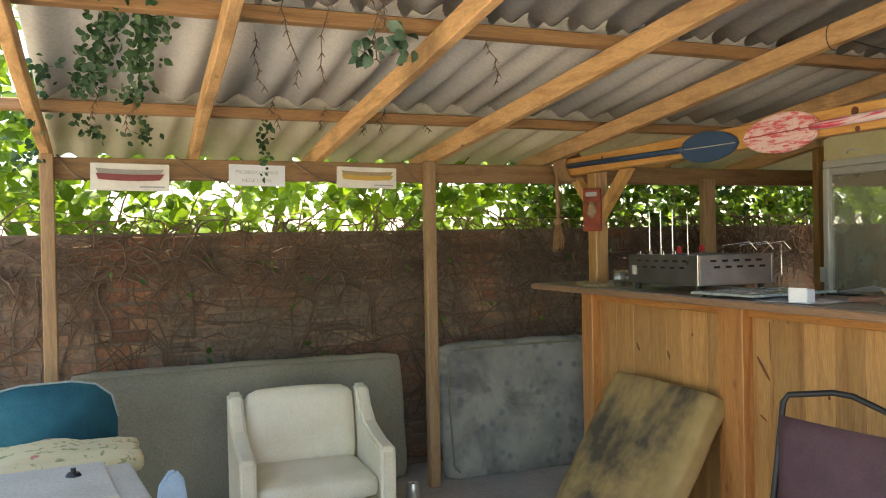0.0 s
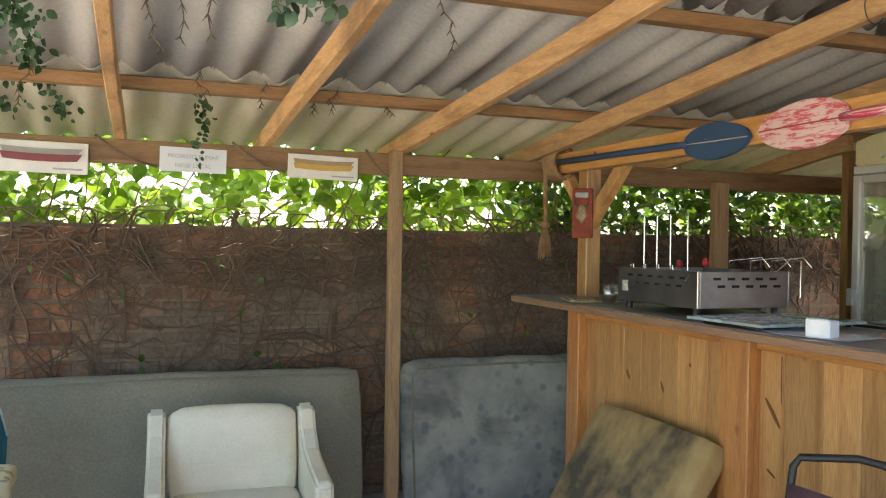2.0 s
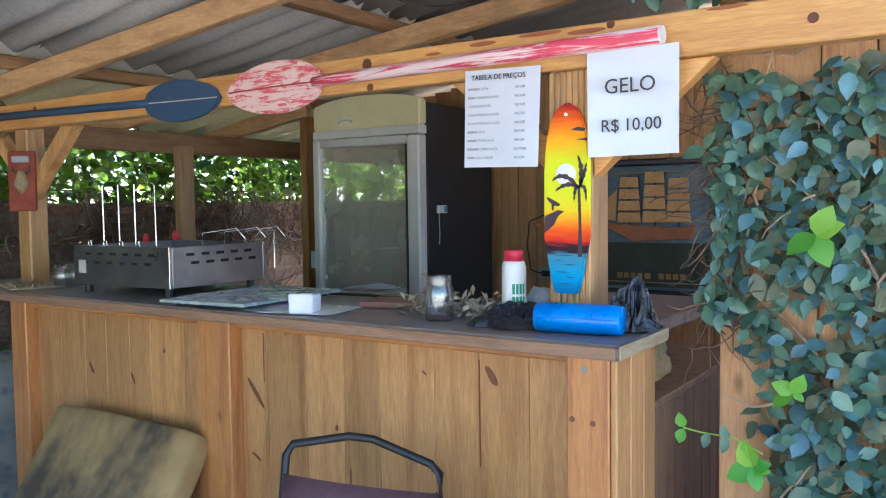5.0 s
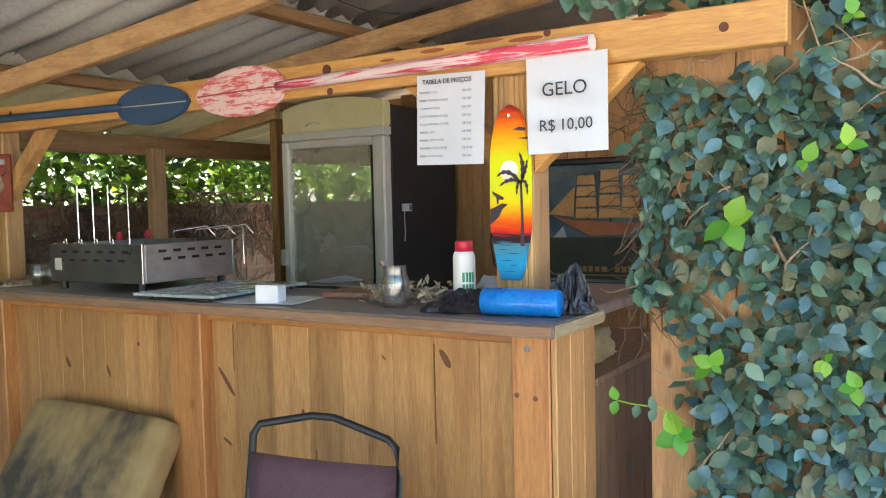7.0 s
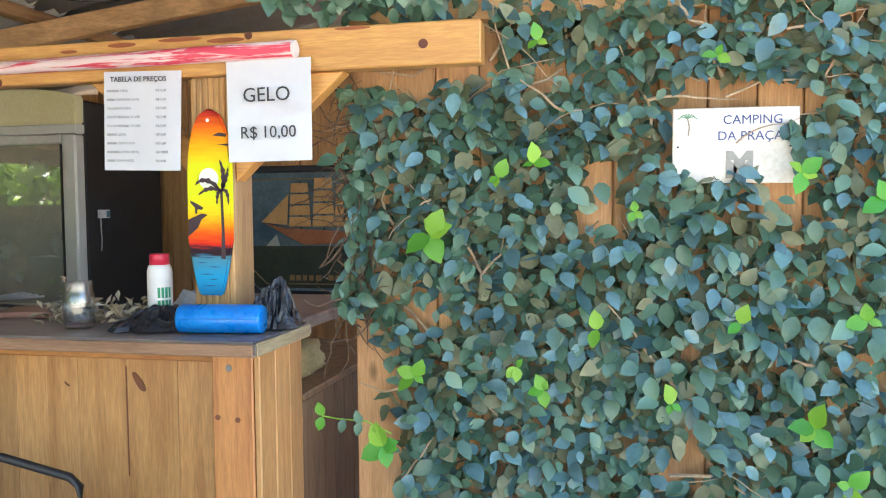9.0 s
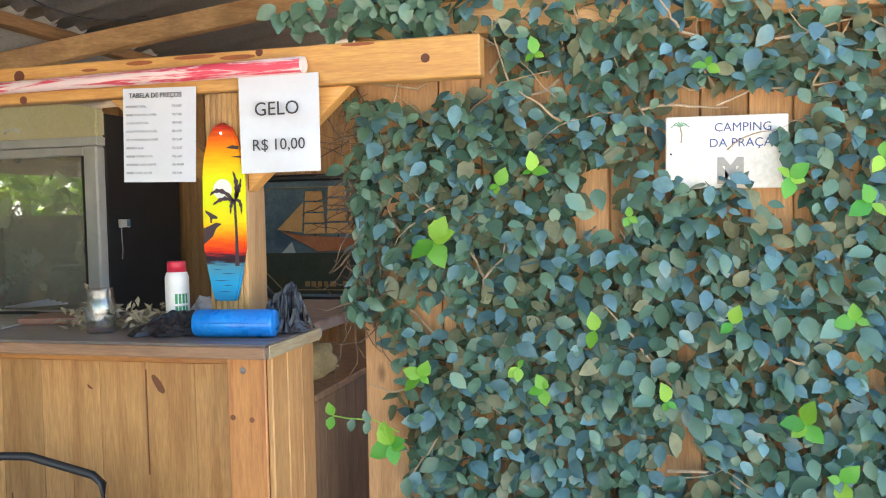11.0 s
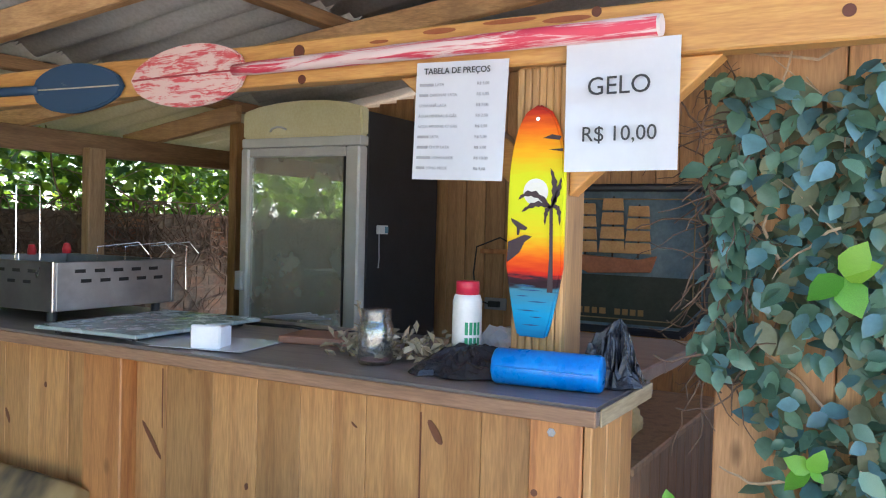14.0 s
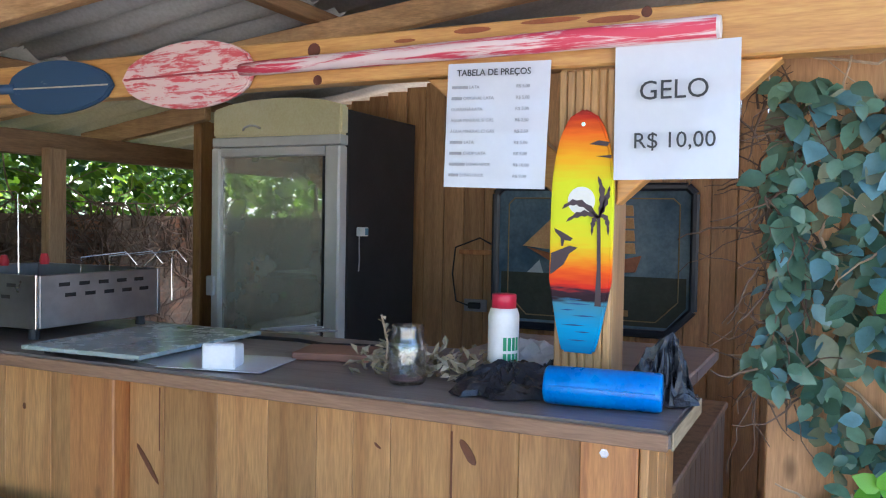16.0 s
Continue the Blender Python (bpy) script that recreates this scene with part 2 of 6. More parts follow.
def glass(name, tint=(1, 1, 1), rough=0.02, shine=0.06, dust=0.0):
    m, nt, p = nodes_of(name)
    nt.nodes.remove(p)
    clear, gloss, facing, power, lift, ms = (nt.nodes.new(k) for k in ("ShaderNodeBsdfTransparent", "ShaderNodeBsdfGlossy", "ShaderNodeLayerWeight", "ShaderNodeMath", "ShaderNodeMath", "ShaderNodeMixShader"))
    clear.inputs[0].default_value = (*tint, 1)
    gloss.inputs["Roughness"].default_value, facing.inputs[0].default_value = rough, 0.5
    power.operation, power.inputs[1].default_value = "POWER", 3.5
    lift.operation, lift.inputs[1].default_value, lift.inputs[2].default_value = "MULTIPLY_ADD", 0.85, shine
    nt.links.new(facing.outputs["Facing"], power.inputs[0]), nt.links.new(power.outputs[0], lift.inputs[0]), nt.links.new(lift.outputs[0], ms.inputs[0])
    nt.links.new(clear.outputs[0], ms.inputs[1]), nt.links.new(gloss.outputs[0], ms.inputs[2])
    out = ms.outputs[0]
    if dust:
        film, veil = nt.nodes.new("ShaderNodeBsdfDiffuse"), nt.nodes.new("ShaderNodeMixShader")
        film.inputs[0].default_value = (0.7, 0.72, 0.6, 1)
        vec, _ = mapped(nt)
        fac = ramp(nt, noise_node(nt, vec, 5, 5), [(0.3, (dust * 0.8,) * 3), (0.7, (dust * 1.2,) * 3)])
        nt.links.new(fac, veil.inputs[0]), nt.links.new(out, veil.inputs[1]), nt.links.new(film.outputs[0], veil.inputs[2])
        out = veil.outputs[0]
    nt.links.new(out, nt.nodes["Material Output"].inputs[0])
    return m


PINE = dict(light=(0.55, 0.295, 0.11), dark=(0.4, 0.185, 0.06))
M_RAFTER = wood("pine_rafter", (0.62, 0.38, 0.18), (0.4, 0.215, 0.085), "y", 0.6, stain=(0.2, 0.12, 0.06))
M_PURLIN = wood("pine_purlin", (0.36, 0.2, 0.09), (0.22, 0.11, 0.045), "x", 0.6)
M_BEAM = wood("varnished_beam", (0.68, 0.36, 0.11), (0.52, 0.24, 0.065), "y", 0.42, 0.25, stain=(0.42, 0.19, 0.05))
M_HEADER = wood("weathered_header", (0.33, 0.19, 0.09), (0.19, 0.1, 0.045), "x", 0.65, knots=False)
M_POST = wood("weathered_post", (0.33, 0.205, 0.105), (0.2, 0.115, 0.055), "z", 0.62)
M_POSTV = wood("varnished_post", (0.56, 0.32, 0.12), (0.36, 0.18, 0.06), "z", 0.48, 0.15)
M_BOARD = wood("varnished_boards", **PINE, axis="z", rough=0.42, coat=0.22, piecewise=0.2, grain=0.8)
M_RED = wood("varnished_frame", (0.58, 0.26, 0.085), (0.42, 0.155, 0.048), "z", 0.42, 0.25, piecewise=0.1)
M_REDY = wood("varnished_rail", (0.56, 0.25, 0.07), (0.4, 0.15, 0.045), "y", 0.42, 0.25, piecewise=0.1)
M_TOP = wood("worn_worktop", (0.22, 0.18, 0.16), (0.13, 0.105, 0.095), "y", 0.38, 0.1, knots=False, stain=(0.25, 0.225, 0.21))
M_TOPEND = wood("sawn_end", (0.52, 0.42, 0.27), (0.38, 0.29, 0.17), "x", 0.7, knots=False)
M_PLANK = wood("plank_wall", (0.54, 0.31, 0.13), (0.36, 0.18, 0.07), "z", 0.55, 0.1, piecewise=0.2)
M_IVYPLANK = wood("sunned_plank", (0.6, 0.33, 0.15), (0.42, 0.21, 0.085), "z", 0.65, piecewise=0.18)
M_SHEET = surface("fibre_cement", (0.42, 0.41, 0.39), (0.58, 0.565, 0.54), 0.85, 1.6, 70, 0.12, vary=0.1)
M_FLOOR = surface("concrete_floor", (0.3, 0.285, 0.265), (0.42, 0.4, 0.375), 0.85, 2.5, 70, 0.4)
M_GROUND = surface("sandy_earth", (0.36, 0.31, 0.23), (0.5, 0.44, 0.34), 0.95, 1.2, 30, 0.6, dist=0.01)
M_BARK = surface("bark", (0.13, 0.085, 0.055), (0.24, 0.17, 0.11), 0.9, 9, 80, 0.7)
M_TWIG = surface("dry_twig", (0.09, 0.06, 0.042), (0.17, 0.11, 0.075), 0.9, 12, 90, 0.4)
M_TWIGPALE = surface("pale_twig", (0.36, 0.25, 0.16), (0.5, 0.38, 0.26), 0.9, 12, 90, 0.4)
M_IVY = leaf_material("fig_leaf", (0.06, 0.13, 0.085), (0.12, 0.225, 0.155), 0.36, 0.12, 0.7)
# blue reflection of the sky is put into this leaf colour
M_IVYSHEEN = leaf_material("fig_leaf_sky_sheen", (0.06, 0.135, 0.145), (0.13, 0.26, 0.28), 0.33, 0.12, 0.8)
M_IVYOLD = leaf_material("fig_leaf_old", (0.1, 0.12, 0.065), (0.19, 0.205, 0.125), 0.48, 0.12, 0.5)
M_SHOOT = leaf_material("fig_shoot", (0.09, 0.4, 0.05), (0.3, 0.55, 0.06), 0.35, 0.35, 0.5)
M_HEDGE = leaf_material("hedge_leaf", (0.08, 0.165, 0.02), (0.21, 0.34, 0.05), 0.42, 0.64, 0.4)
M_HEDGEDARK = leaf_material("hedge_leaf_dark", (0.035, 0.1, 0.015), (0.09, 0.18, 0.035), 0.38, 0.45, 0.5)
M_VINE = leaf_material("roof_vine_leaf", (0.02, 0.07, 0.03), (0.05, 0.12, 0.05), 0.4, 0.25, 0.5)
M_WHITEVINYL = surface("white_vinyl", (0.68, 0.62, 0.47), (0.8, 0.74, 0.6), 0.45, 5, 120, 0.15)
M_PAPER = surface("laminated_paper", (0.64, 0.65, 0.71), (0.7, 0.71, 0.77), 0.5, 3, 40, 0.05, vary=0.03, coat=0.8)
M_INK = plain("ink", (0.04, 0.04, 0.045), 0.5)
M_GREYINK = plain("grey_ink", (0.36, 0.36, 0.39), 0.5)
M_ALU = surface("aluminium", (0.6, 0.6, 0.57), (0.7, 0.7, 0.67), 0.38, 8, 200, 0.1, 0.15, vary=0.05)
M_STEEL = surface("grill_steel", (0.17, 0.17, 0.18), (0.34, 0.34, 0.35), 0.3, 5, 300, 0.02, 0.95, vary=0.03)
M_DARK = plain("black_paint", (0.018, 0.018, 0.02), 0.45)
M_BLACKSIDE = surface("black_panel", (0.013, 0.013, 0.015), (0.022, 0.022, 0.025), 0.55, 3, 100, 0.1)
M_CHROME = plain("chrome", (0.75, 0.75, 0.75), 0.15, 1.0)

# ---- ground, floor, roof ----
b = bmesh.new()
bmesh.ops.create_grid(b, x_segments=60, y_segments=60, size=60)
for v in b.verts:
    v.co.z = -0.03 + 0.01 * noise.noise(v.co * 0.7)
structure("ground", b, M_GROUND, "bare trodden earth of the camping ground")
structure("floor", box(-1.6, 4.98, 1.2, 5.3, -0.1, 0.0, 0.01), M_FLOOR, "worn grey concrete floor under the shelter")

SLOPE, LEAN_X = -0.16, -0.056


def roof_z(y, base=1.79):
    return base + SLOPE * (y - 4.86)


def rafter_at(x_foot, lean, y0=1.05, y1=5.12, w=0.045, h=0.085):
    """A sawn rafter that rises towards the open side."""
    bm = bmesh.new()
    n = 10
    rings = []
    for k in range(n + 1):
        y = y1 + (y0 - y1) * k / n
        x = x_foot + lean * (y - 4.86) + 0.003 * math.sin(k * 1.7 + x_foot)
        z = roof_z(y)
        rings.append([bm.verts.new((x + a, y, z + c)) for a, c in ((-w / 2, 0), (w / 2, 0), (w / 2, h), (-w / 2, h))])
    for a, c in zip(rings, rings[1:]):
        for k in range(4):
            bm.faces.new((a[k], a[(k + 1) % 4], c[(k + 1) % 4], c[k]))
    bm.faces.new(rings[0][::-1]), bm.faces.new(rings[-1])
    bmesh.ops.recalc_face_normals(bm, faces=bm.faces)
    bmesh.ops.bevel(bm, geom=[e for e in bm.edges if e.calc_face_angle(0) > 0.8], offset=0.004, segments=1, affect="EDGES")
    return bm


roof_frame = thing("roof_frame", (0, 0, 0), "pine rafters and purlins under a corrugated roof", "roof frame", kind="structure")
for xf, lean in ((-0.032, 0.008), (0.644, 0.019), (1.278, -0.057), (1.927, -0.131), (2.639, -0.136), (3.465, -0.136), (4.2, 0.0)):
    part("rafter", rafter_at(xf, lean, 4.33 if xf > 4 else 1.05), M_RAFTER, roof_frame)
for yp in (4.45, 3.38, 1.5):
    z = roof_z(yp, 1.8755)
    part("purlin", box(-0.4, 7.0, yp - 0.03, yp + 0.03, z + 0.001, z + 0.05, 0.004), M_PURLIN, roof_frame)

# corrugated sheet: waves across x, sheets overlap at two joints
PITCH, NX = 0.177, 540


def corrugated(y0, y1, lift):
    bm = bmesh.new()
    rows = []
    for y in (y0, (y0 + y1) / 2, y1):
        row = []
        for k in range(NX + 1):
            # sheets run on past the bar to x 7, added to shade the wall
            x = -0.03 + 7.1 * k / NX
            w = 0.026 * math.cos(2 * math.pi * (x - LEAN_X * y) / PITCH)
            row.append(bm.verts.new((x, y, roof_z(y, 1.9535) + w + lift)))
        rows.append(row)
    for r0, r1 in zip(rows, rows[1:]):
        for k in range(NX):
            bm.faces.new((r0[k], r0[k + 1], r1[k + 1], r1[k]))
    return bm


# eave row: paler, yellower copy of the sheet, translucency added to brighten it
M_EAVE = surface("translucent_eave_sheet", (0.46, 0.45, 0.4), (0.6, 0.585, 0.52), 0.85, 1.6, 70, 0.12, vary=0.1)
nt = M_EAVE.node_tree
glow, blend = nt.nodes.new("ShaderNodeBsdfTranslucent"), nt.nodes.new("ShaderNodeMixShader")
glow.inputs[0].default_value, blend.inputs[0].default_value = (0.62, 0.55, 0.3, 1), 0.12
nt.links.new(nt.nodes["Principled BSDF"].outputs[0], blend.inputs[1]), nt.links.new(glow.outputs[0], blend.inputs[2])
nt.links.new(blend.outputs[0], nt.nodes["Material Output"].inputs[0])
for name, y0, y1, lift, material, label in (("ceiling", 0.95, 3.51, 0.008, M_SHEET, "grey corrugated fibre cement roof sheets seen from below"), ("ceiling_middle", 3.36, 4.57, 0.004, M_SHEET, "grey corrugated fibre cement roof sheets seen from below"), ("ceiling_eave", 4.42, 5.5, 0.0, M_EAVE, "pale translucent corrugated roof sheets along the eave")):
    sheet = structure(name, corrugated(y0, y1, lift), material, label, smooth=True)
    mod = sheet.modifiers.new("thickness", "SOLIDIFY")
    mod.thickness, mod.offset = 0.006, 1

# unseen cover, added only to block the sky above the low shelf
structure("ceiling_bar", box(2.9, 5.0, 0.45, 1.0, 2.62, 2.632, 0.0), M_SHEET, "unseen sheet added to keep skylight off the bar's end")

# ---- header beam and posts along the garden wall ----
header = thing("header_beam", (0, 4.86, 1.685), "weathered brown wooden header beam on posts", "beam", kind="structure")
part("beam", box(-0.06, 7.0, 0, 0.05, 0, 0.105), M_HEADER, header)


def post_at(x, y, z1, w=0.06, d=0.06, material=M_POST, label="weathered square wooden roof post", z0=0.0):
    ob = thing("roof_post", (x, y, z0), label, "post", group="roof posts", kind="structure")
    part("post", box(-w / 2, w / 2, 0, d, 0, z1 - z0, 0.005), material, ob)
    return ob


for xp in (-0.022, 1.885):
    post_at(xp, 4.80, 1.80, 0.062, 0.056)
post_at(3.78, 4.80, 1.72, 0.09, 0.056)
post_at(4.745, 4.80, 1.95, 0.12, 0.056, M_POSTV)

# ---- bar front: counter ----
YN, YF = 1.92, 4.80      # near and far end of the worktop
counter = thing("bar_counter", (2.65, 1.93, 0), "varnished pine bar counter clad with upright knotty boards", "counter", kind="structure")


def at(o, x0, x1, y0, y1, z0, z1, bev=0.004):
    """A box in world places, laid relative to o."""
    return box(x0 - o[0], x1 - o[0], y0 - o[1], y1 - o[1], z0 - o[2], z1 - o[2], bev)


OC = (2.65, 1.93, 0)
for y0, y1 in ((2.0, 2.15), (3.315, 3.47), (4.49, 4.60)):
    xf = 2.65 if y0 < 2.5 else 2.705
    part("counter_post", at(OC, xf, 2.79, y0, min(y1, 2.107) if y0 < 2.1 else y1, 0, 1.071), M_RED, counter)
part("top_rail", at(OC, 2.735, 2.775, 2.11, 3.314, 1.012, 1.071), M_REDY, counter)
part("top_rail", at(OC, 2.735, 2.775, 3.471, 4.489, 1.012, 1.071), M_REDY, counter)
edges = [2.108, 2.261, 2.411, 2.555, 2.65, 2.746, 2.881, 3.03, 3.198, 3.314]
edges2 = [3.471, 3.60, 3.78, 3.9, 4.04, 4.175, 4.33, 4.489]
for es in (edges, edges2):
    for y0, y1 in zip(es, es[1:]):
        part("board", at(OC, 2.757 + rng.uniform(-0.001, 0.001), 2.785, y0 + 0.0006, y1 - 0.0006, 0.02, 1.03, 0.0016), M_BOARD, counter)
for x0, x1 in ((2.652, 2.738), (2.74, 2.824), (2.826, 2.905)):   # boards that close the near end
    part("end_board", at(OC, x0, x1, 1.982, 1.998, 0.02, 1.071, 0.003), M_BOARD, counter)
M_KNOT = plain("knot_red_brown", (0.19, 0.07, 0.032), 0.5)
for y, z, L, w, tilt in ((4.133, 0.797, 0.05, 0.014, -30), (3.882, 0.784, 0.05, 0.016, -25), (3.249, 0.803, 0.12, 0.017, -38), (3.253, 0.595, 0.05, 0.01, -60), (2.909, 0.736, 0.016, 0.012, 0), (2.371, 0.951, 0.062, 0.024, -35), (2.585, 0.937, 0.02, 0.007, -50), (2.55, 0.6, 0.016, 0.012, 0), (3.7, 0.9, 0.016, 0.012, 0)):
    km = Matrix.Translation((2.7555 - OC[0], y - OC[1], z - OC[2])) @ pose(0, 0, 0, tilt) @ Matrix.Diagonal((0.6, w * 0.42, L / 2, 1)) @ pose(0, 0, 0, 0, 90, 0)
    part("knot", roughen(cyl(1.0, -0.004, 0.0, 12, m=km), 0.002, 60, y), M_KNOT, counter, "dark split knot")
for y, z0, z1, w in ((3.211, 0.84, 1.0, 0.0022), (2.408, 0.7, 0.99, 0.0022), (3.514, 0.72, 0.93, 0.0016), (2.86, 0.5, 0.62, 0.002)):
    part("resin_streak", roughen(box(2.7556 - OC[0], 2.758 - OC[0], y - w - OC[1], y + w - OC[1], z0, z1, 0.0), 0.0015, 20, z0), M_KNOT, counter)
for y, z in ((2.092, 0.897), (2.04, 0.893), (2.07, 0.55)):
    part("knot", cyl(0.007, -0.0012, 0.0, 12, m=Matrix.Translation((2.65 - OC[0], y - OC[1], z)) @ pose(0, 0, 0, 0, 90, 0)), M_KNOT, counter)
bolt = cyl(0.009, -0.006, 0.0, 6, m=Matrix.Translation((-0.002, 0.13, 1.017)) @ pose(0, 0, 0, 0, -90, 0))
part("bolt", bolt, M_CHROME, counter, "galvanised bolt head")

top = thing("worktop", (2.495, YN, 1.072), "dark worn wooden bar top with scuffed edges", "worktop", kind="structure")
b = box(0, 0.335, 0, YF - YN, 0, 0.034, 0.0)
bmesh.ops.subdivide_edges(b, edges=[e for e in b.edges if abs(e.verts[0].co.y - e.verts[1].co.y) > 0.5], cuts=40, use_grid_fill=True)
for v in b.verts:
    if v.co.x < 0.01:
        v.co.x += 0.004 * noise.noise((v.co.y * 5, 0, 0.3)) + 0.004
bmesh.ops.bevel(b, geom=[e for e in b.edges if e.calc_face_angle(0) > 0.8], offset=0.006, segments=2, affect="EDGES")
part("top_plank", b, M_TOP, top)
part("front_edge", box(-0.004, 0.003, 0.002, YF - YN - 0.002, 0.003, 0.030, 0.002), wood("brown_edge", (0.27, 0.155, 0.09), (0.17, 0.09, 0.05), "y", 0.5, knots=False), top, "brown worn front edge")
part("sawn_edge", box(0.012, 0.31, -0.004, -0.0005, 0.002, 0.032, 0.001), M_TOPEND, top, "pale sawn end of the bar top")
part("top_plank", box(0.3365, 0.62, 0.05, YF - YN, 0.0, 0.032, 0.004), M_TOP, top)
part("top_plank", box(0.6215, 1.0, 0.05, 0.62, -0.002, 0.03, 0.004), M_TOP, top)

# ---- beam over the bar, post and braces ----
beam = thing("bar_beam", (2.70, 1.455, 1.717), "varnished orange pine beam over the bar", "beam", kind="structure")
part("beam", box(0, 0.055, 0, 3.29, 0, 0.098, 0.004), M_BEAM, beam)
part("knot", cyl(0.011, -0.0015, 0.0, 14, m=Matrix.Translation((0, 0.132, 0.048)) @ pose(0, 0, 0, 0, 90, 0)), plain("knot_brown", (0.12, 0.035, 0.02), 0.5), beam, "dark round knot")
for dy, dz, r in ((1.27, 0.072, 0.016), (1.26, 0.008, 0.011), (0.56, 0.09, 0.010), (2.9, 0.07, 0.009)):
    part("knot", cyl(r, -0.0012, 0.0, 14, m=Matrix.Translation((0, dy, dz)) @ pose(0, 0, 0, 0, 90, 0)), plain("knot_brown", (0.12, 0.035, 0.02), 0.5), beam)
M_STREAK = plain("resin_streak", (0.3, 0.085, 0.03), 0.45)
for dy, dz, L, w in ((0.62, 0.082, 0.10, 0.006), (0.74, 0.09, 0.12, 0.005), (0.9, 0.085, 0.08, 0.006), (1.05, 0.076, 0.05, 0.004), (0.3, 0.092, 0.09, 0.004), (1.6, 0.085, 0.1, 0.004), (0.55, 0.07, 0.05, 0.003)):
    km = Matrix.Translation((0, dy, dz)) @ Matrix.Diagonal((0.6, L / 2, w, 1)) @ pose(0, 0, 0, 0, 90, 0)
    part("resin_streak", cyl(1.0, -0.0015, 0.0, 14, m=km), M_STREAK, beam)
OB = (2.72, 2.07, 1.10)
bpost = thing("bar_post", OB, "rough ribbed pine post between counter and beam", "post", kind="structure")
part("post", at(OB, 2.72, 2.82, 2.07, 2.18, 1.107, 1.80, 0.006), M_POSTV, bpost)
for k in range(7):
    y = 2.072 + 0.0154 * k
    part("rib", at(OB, 2.712, 2.7195, y, y + 0.0145, 1.108, 1.714, 0.003), M_POSTV, bpost)


def brace(o, x, y_top, z_top, y_low, z_low, w=0.07, thick=0.05):
    """A slanting knee brace, cut plumb at both ends."""
    bm = slab([(y_low, z_low), (y_low, z_low - w * 1.2), (y_top + (w * 1.2 if y_top > y_low else -w * 1.2), z_top), (y_top, z_top)], thick, 0.003, 1)
    bmesh.ops.translate(bm, vec=(x - o[0], -o[1], -o[2]), verts=bm.verts)
    return bm


part("brace", brace(OB, 2.722, 2.38, 1.716, 2.182, 1.56), M_BEAM, bpost)
part("brace", brace(OB, 2.722, 1.87, 1.716, 2.068, 1.545), M_BEAM, bpost)
OL = (2.76, 4.51, 1.10)
lpost = thing("bar_post", OL, "weathered pine post with two knee braces", "post", kind="structure")
part("post", at(OL, 2.73, 2.81, 4.475, 4.56, 1.107, 1.73, 0.006), M_POSTV, lpost)
part("brace", brace(OL, 2.735, 4.25, 1.716, 4.473, 1.52), M_POSTV, lpost)
part("brace", brace(OL, 2.735, 4.70, 1.716, 4.562, 1.58, 0.06), M_POSTV, lpost)

# ---- plank walls behind the bar ----
def plank_wall(name, label, u0, u1, z0, z1, width, place, material, seed):
    """Upright planks side by side; place(u) gives the box of one plank from u to u2."""
    w = thing(name, (0, 0, 0), label, "wall", kind="structure")
    r, u = random.Random(seed), u0
    while u < u1 - 0.02:
        u2 = min(u + width * r.uniform(0.93, 1.07), u1)
        part("plank", place(u + 0.0015, u2 - 0.0015, z0, z1, r.uniform(-0.002, 0.002)), material, w)
        u = u2
    return w


back_wall = plank_wall("wall_bar_back", "brown varnished plank wall behind the bar", 0.6, 4.86, 0, 2.1, 0.105, lambda a, c, z0, z1, d: box(4.93 + d, 4.96, a, c, z0, roof_z(c, 1.91), 0.003), M_PLANK, 3)
# backings are added behind the planks to stop daylight through the gaps
part("backing", box(4.9605, 4.975, 0.55, 4.86, 0, 1.9, 0), M_PLANK, back_wall)
# unseen partitions: the tall one dims the shelf, the low one admits skylight
side_wall = plank_wall("wall_bar_side_unseen", "unseen plank partition added to dim the bar's end", 2.93, 3.92, 0, 2.1, 0.11, lambda a, c, z0, z1, d: box(a, c, 0.5, 0.53 + d, z0, z1, 0.003), M_PLANK, 5)
part("backing", box(2.92, 3.92, 0.485, 0.4995, 0, 2.1, 0), M_PLANK, side_wall)
low_wall = plank_wall("wall_bar_low_unseen", "unseen low plank partition, open above to let skylight in", 3.92, 4.93, 0, 0.95, 0.11, lambda a, c, z0, z1, d: box(a, c, 0.5, 0.53 + d, z0, z1, 0.003), M_PLANK, 6)
part("backing", box(3.9205, 4.94, 0.485, 0.4995, 0, 0.95, 0), M_PLANK, low_wall)
ivy_wall = plank_wall("wall_ivy", "sunned orange plank wall overgrown with creeping fig", -3.2, 1.79, -0.02, 2.45, 0.105, lambda a, c, z0, z1, d: box(2.85 + d, 2.875, a, c, z0, z1, 0.003), M_IVYPLANK, 9)
part("backing", box(2.8765, 2.89, -3.2, 1.78, 0, 2.44, 0), M_IVYPLANK, ivy_wall)
part("corner_board", box(2.838, 2.8475, 1.69, 1.805, -0.02, 1.83, 0.003), M_IVYPLANK, ivy_wall, "smooth pale corner board")
part("cap_board", box(2.80, 2.848, 0.4, 1.80, 1.835, 1.92, 0.004), wood("sunned_cap", (0.68, 0.4, 0.18), (0.5, 0.27, 0.1), "y", 0.6), ivy_wall)

# garden wall behind the shelter
WALL_Y, WALL_TOP = 5.42, 1.43
structure("wall_garden", box(-4.5, 8.0, WALL_Y + 0.012, WALL_Y + 0.14, -0.05, WALL_TOP, 0.0), surface("old_mortar", (0.13, 0.1, 0.075), (0.26, 0.175, 0.12), 0.95, 2.2, 60, 0.6), "old brick garden wall overgrown with dry creeper")

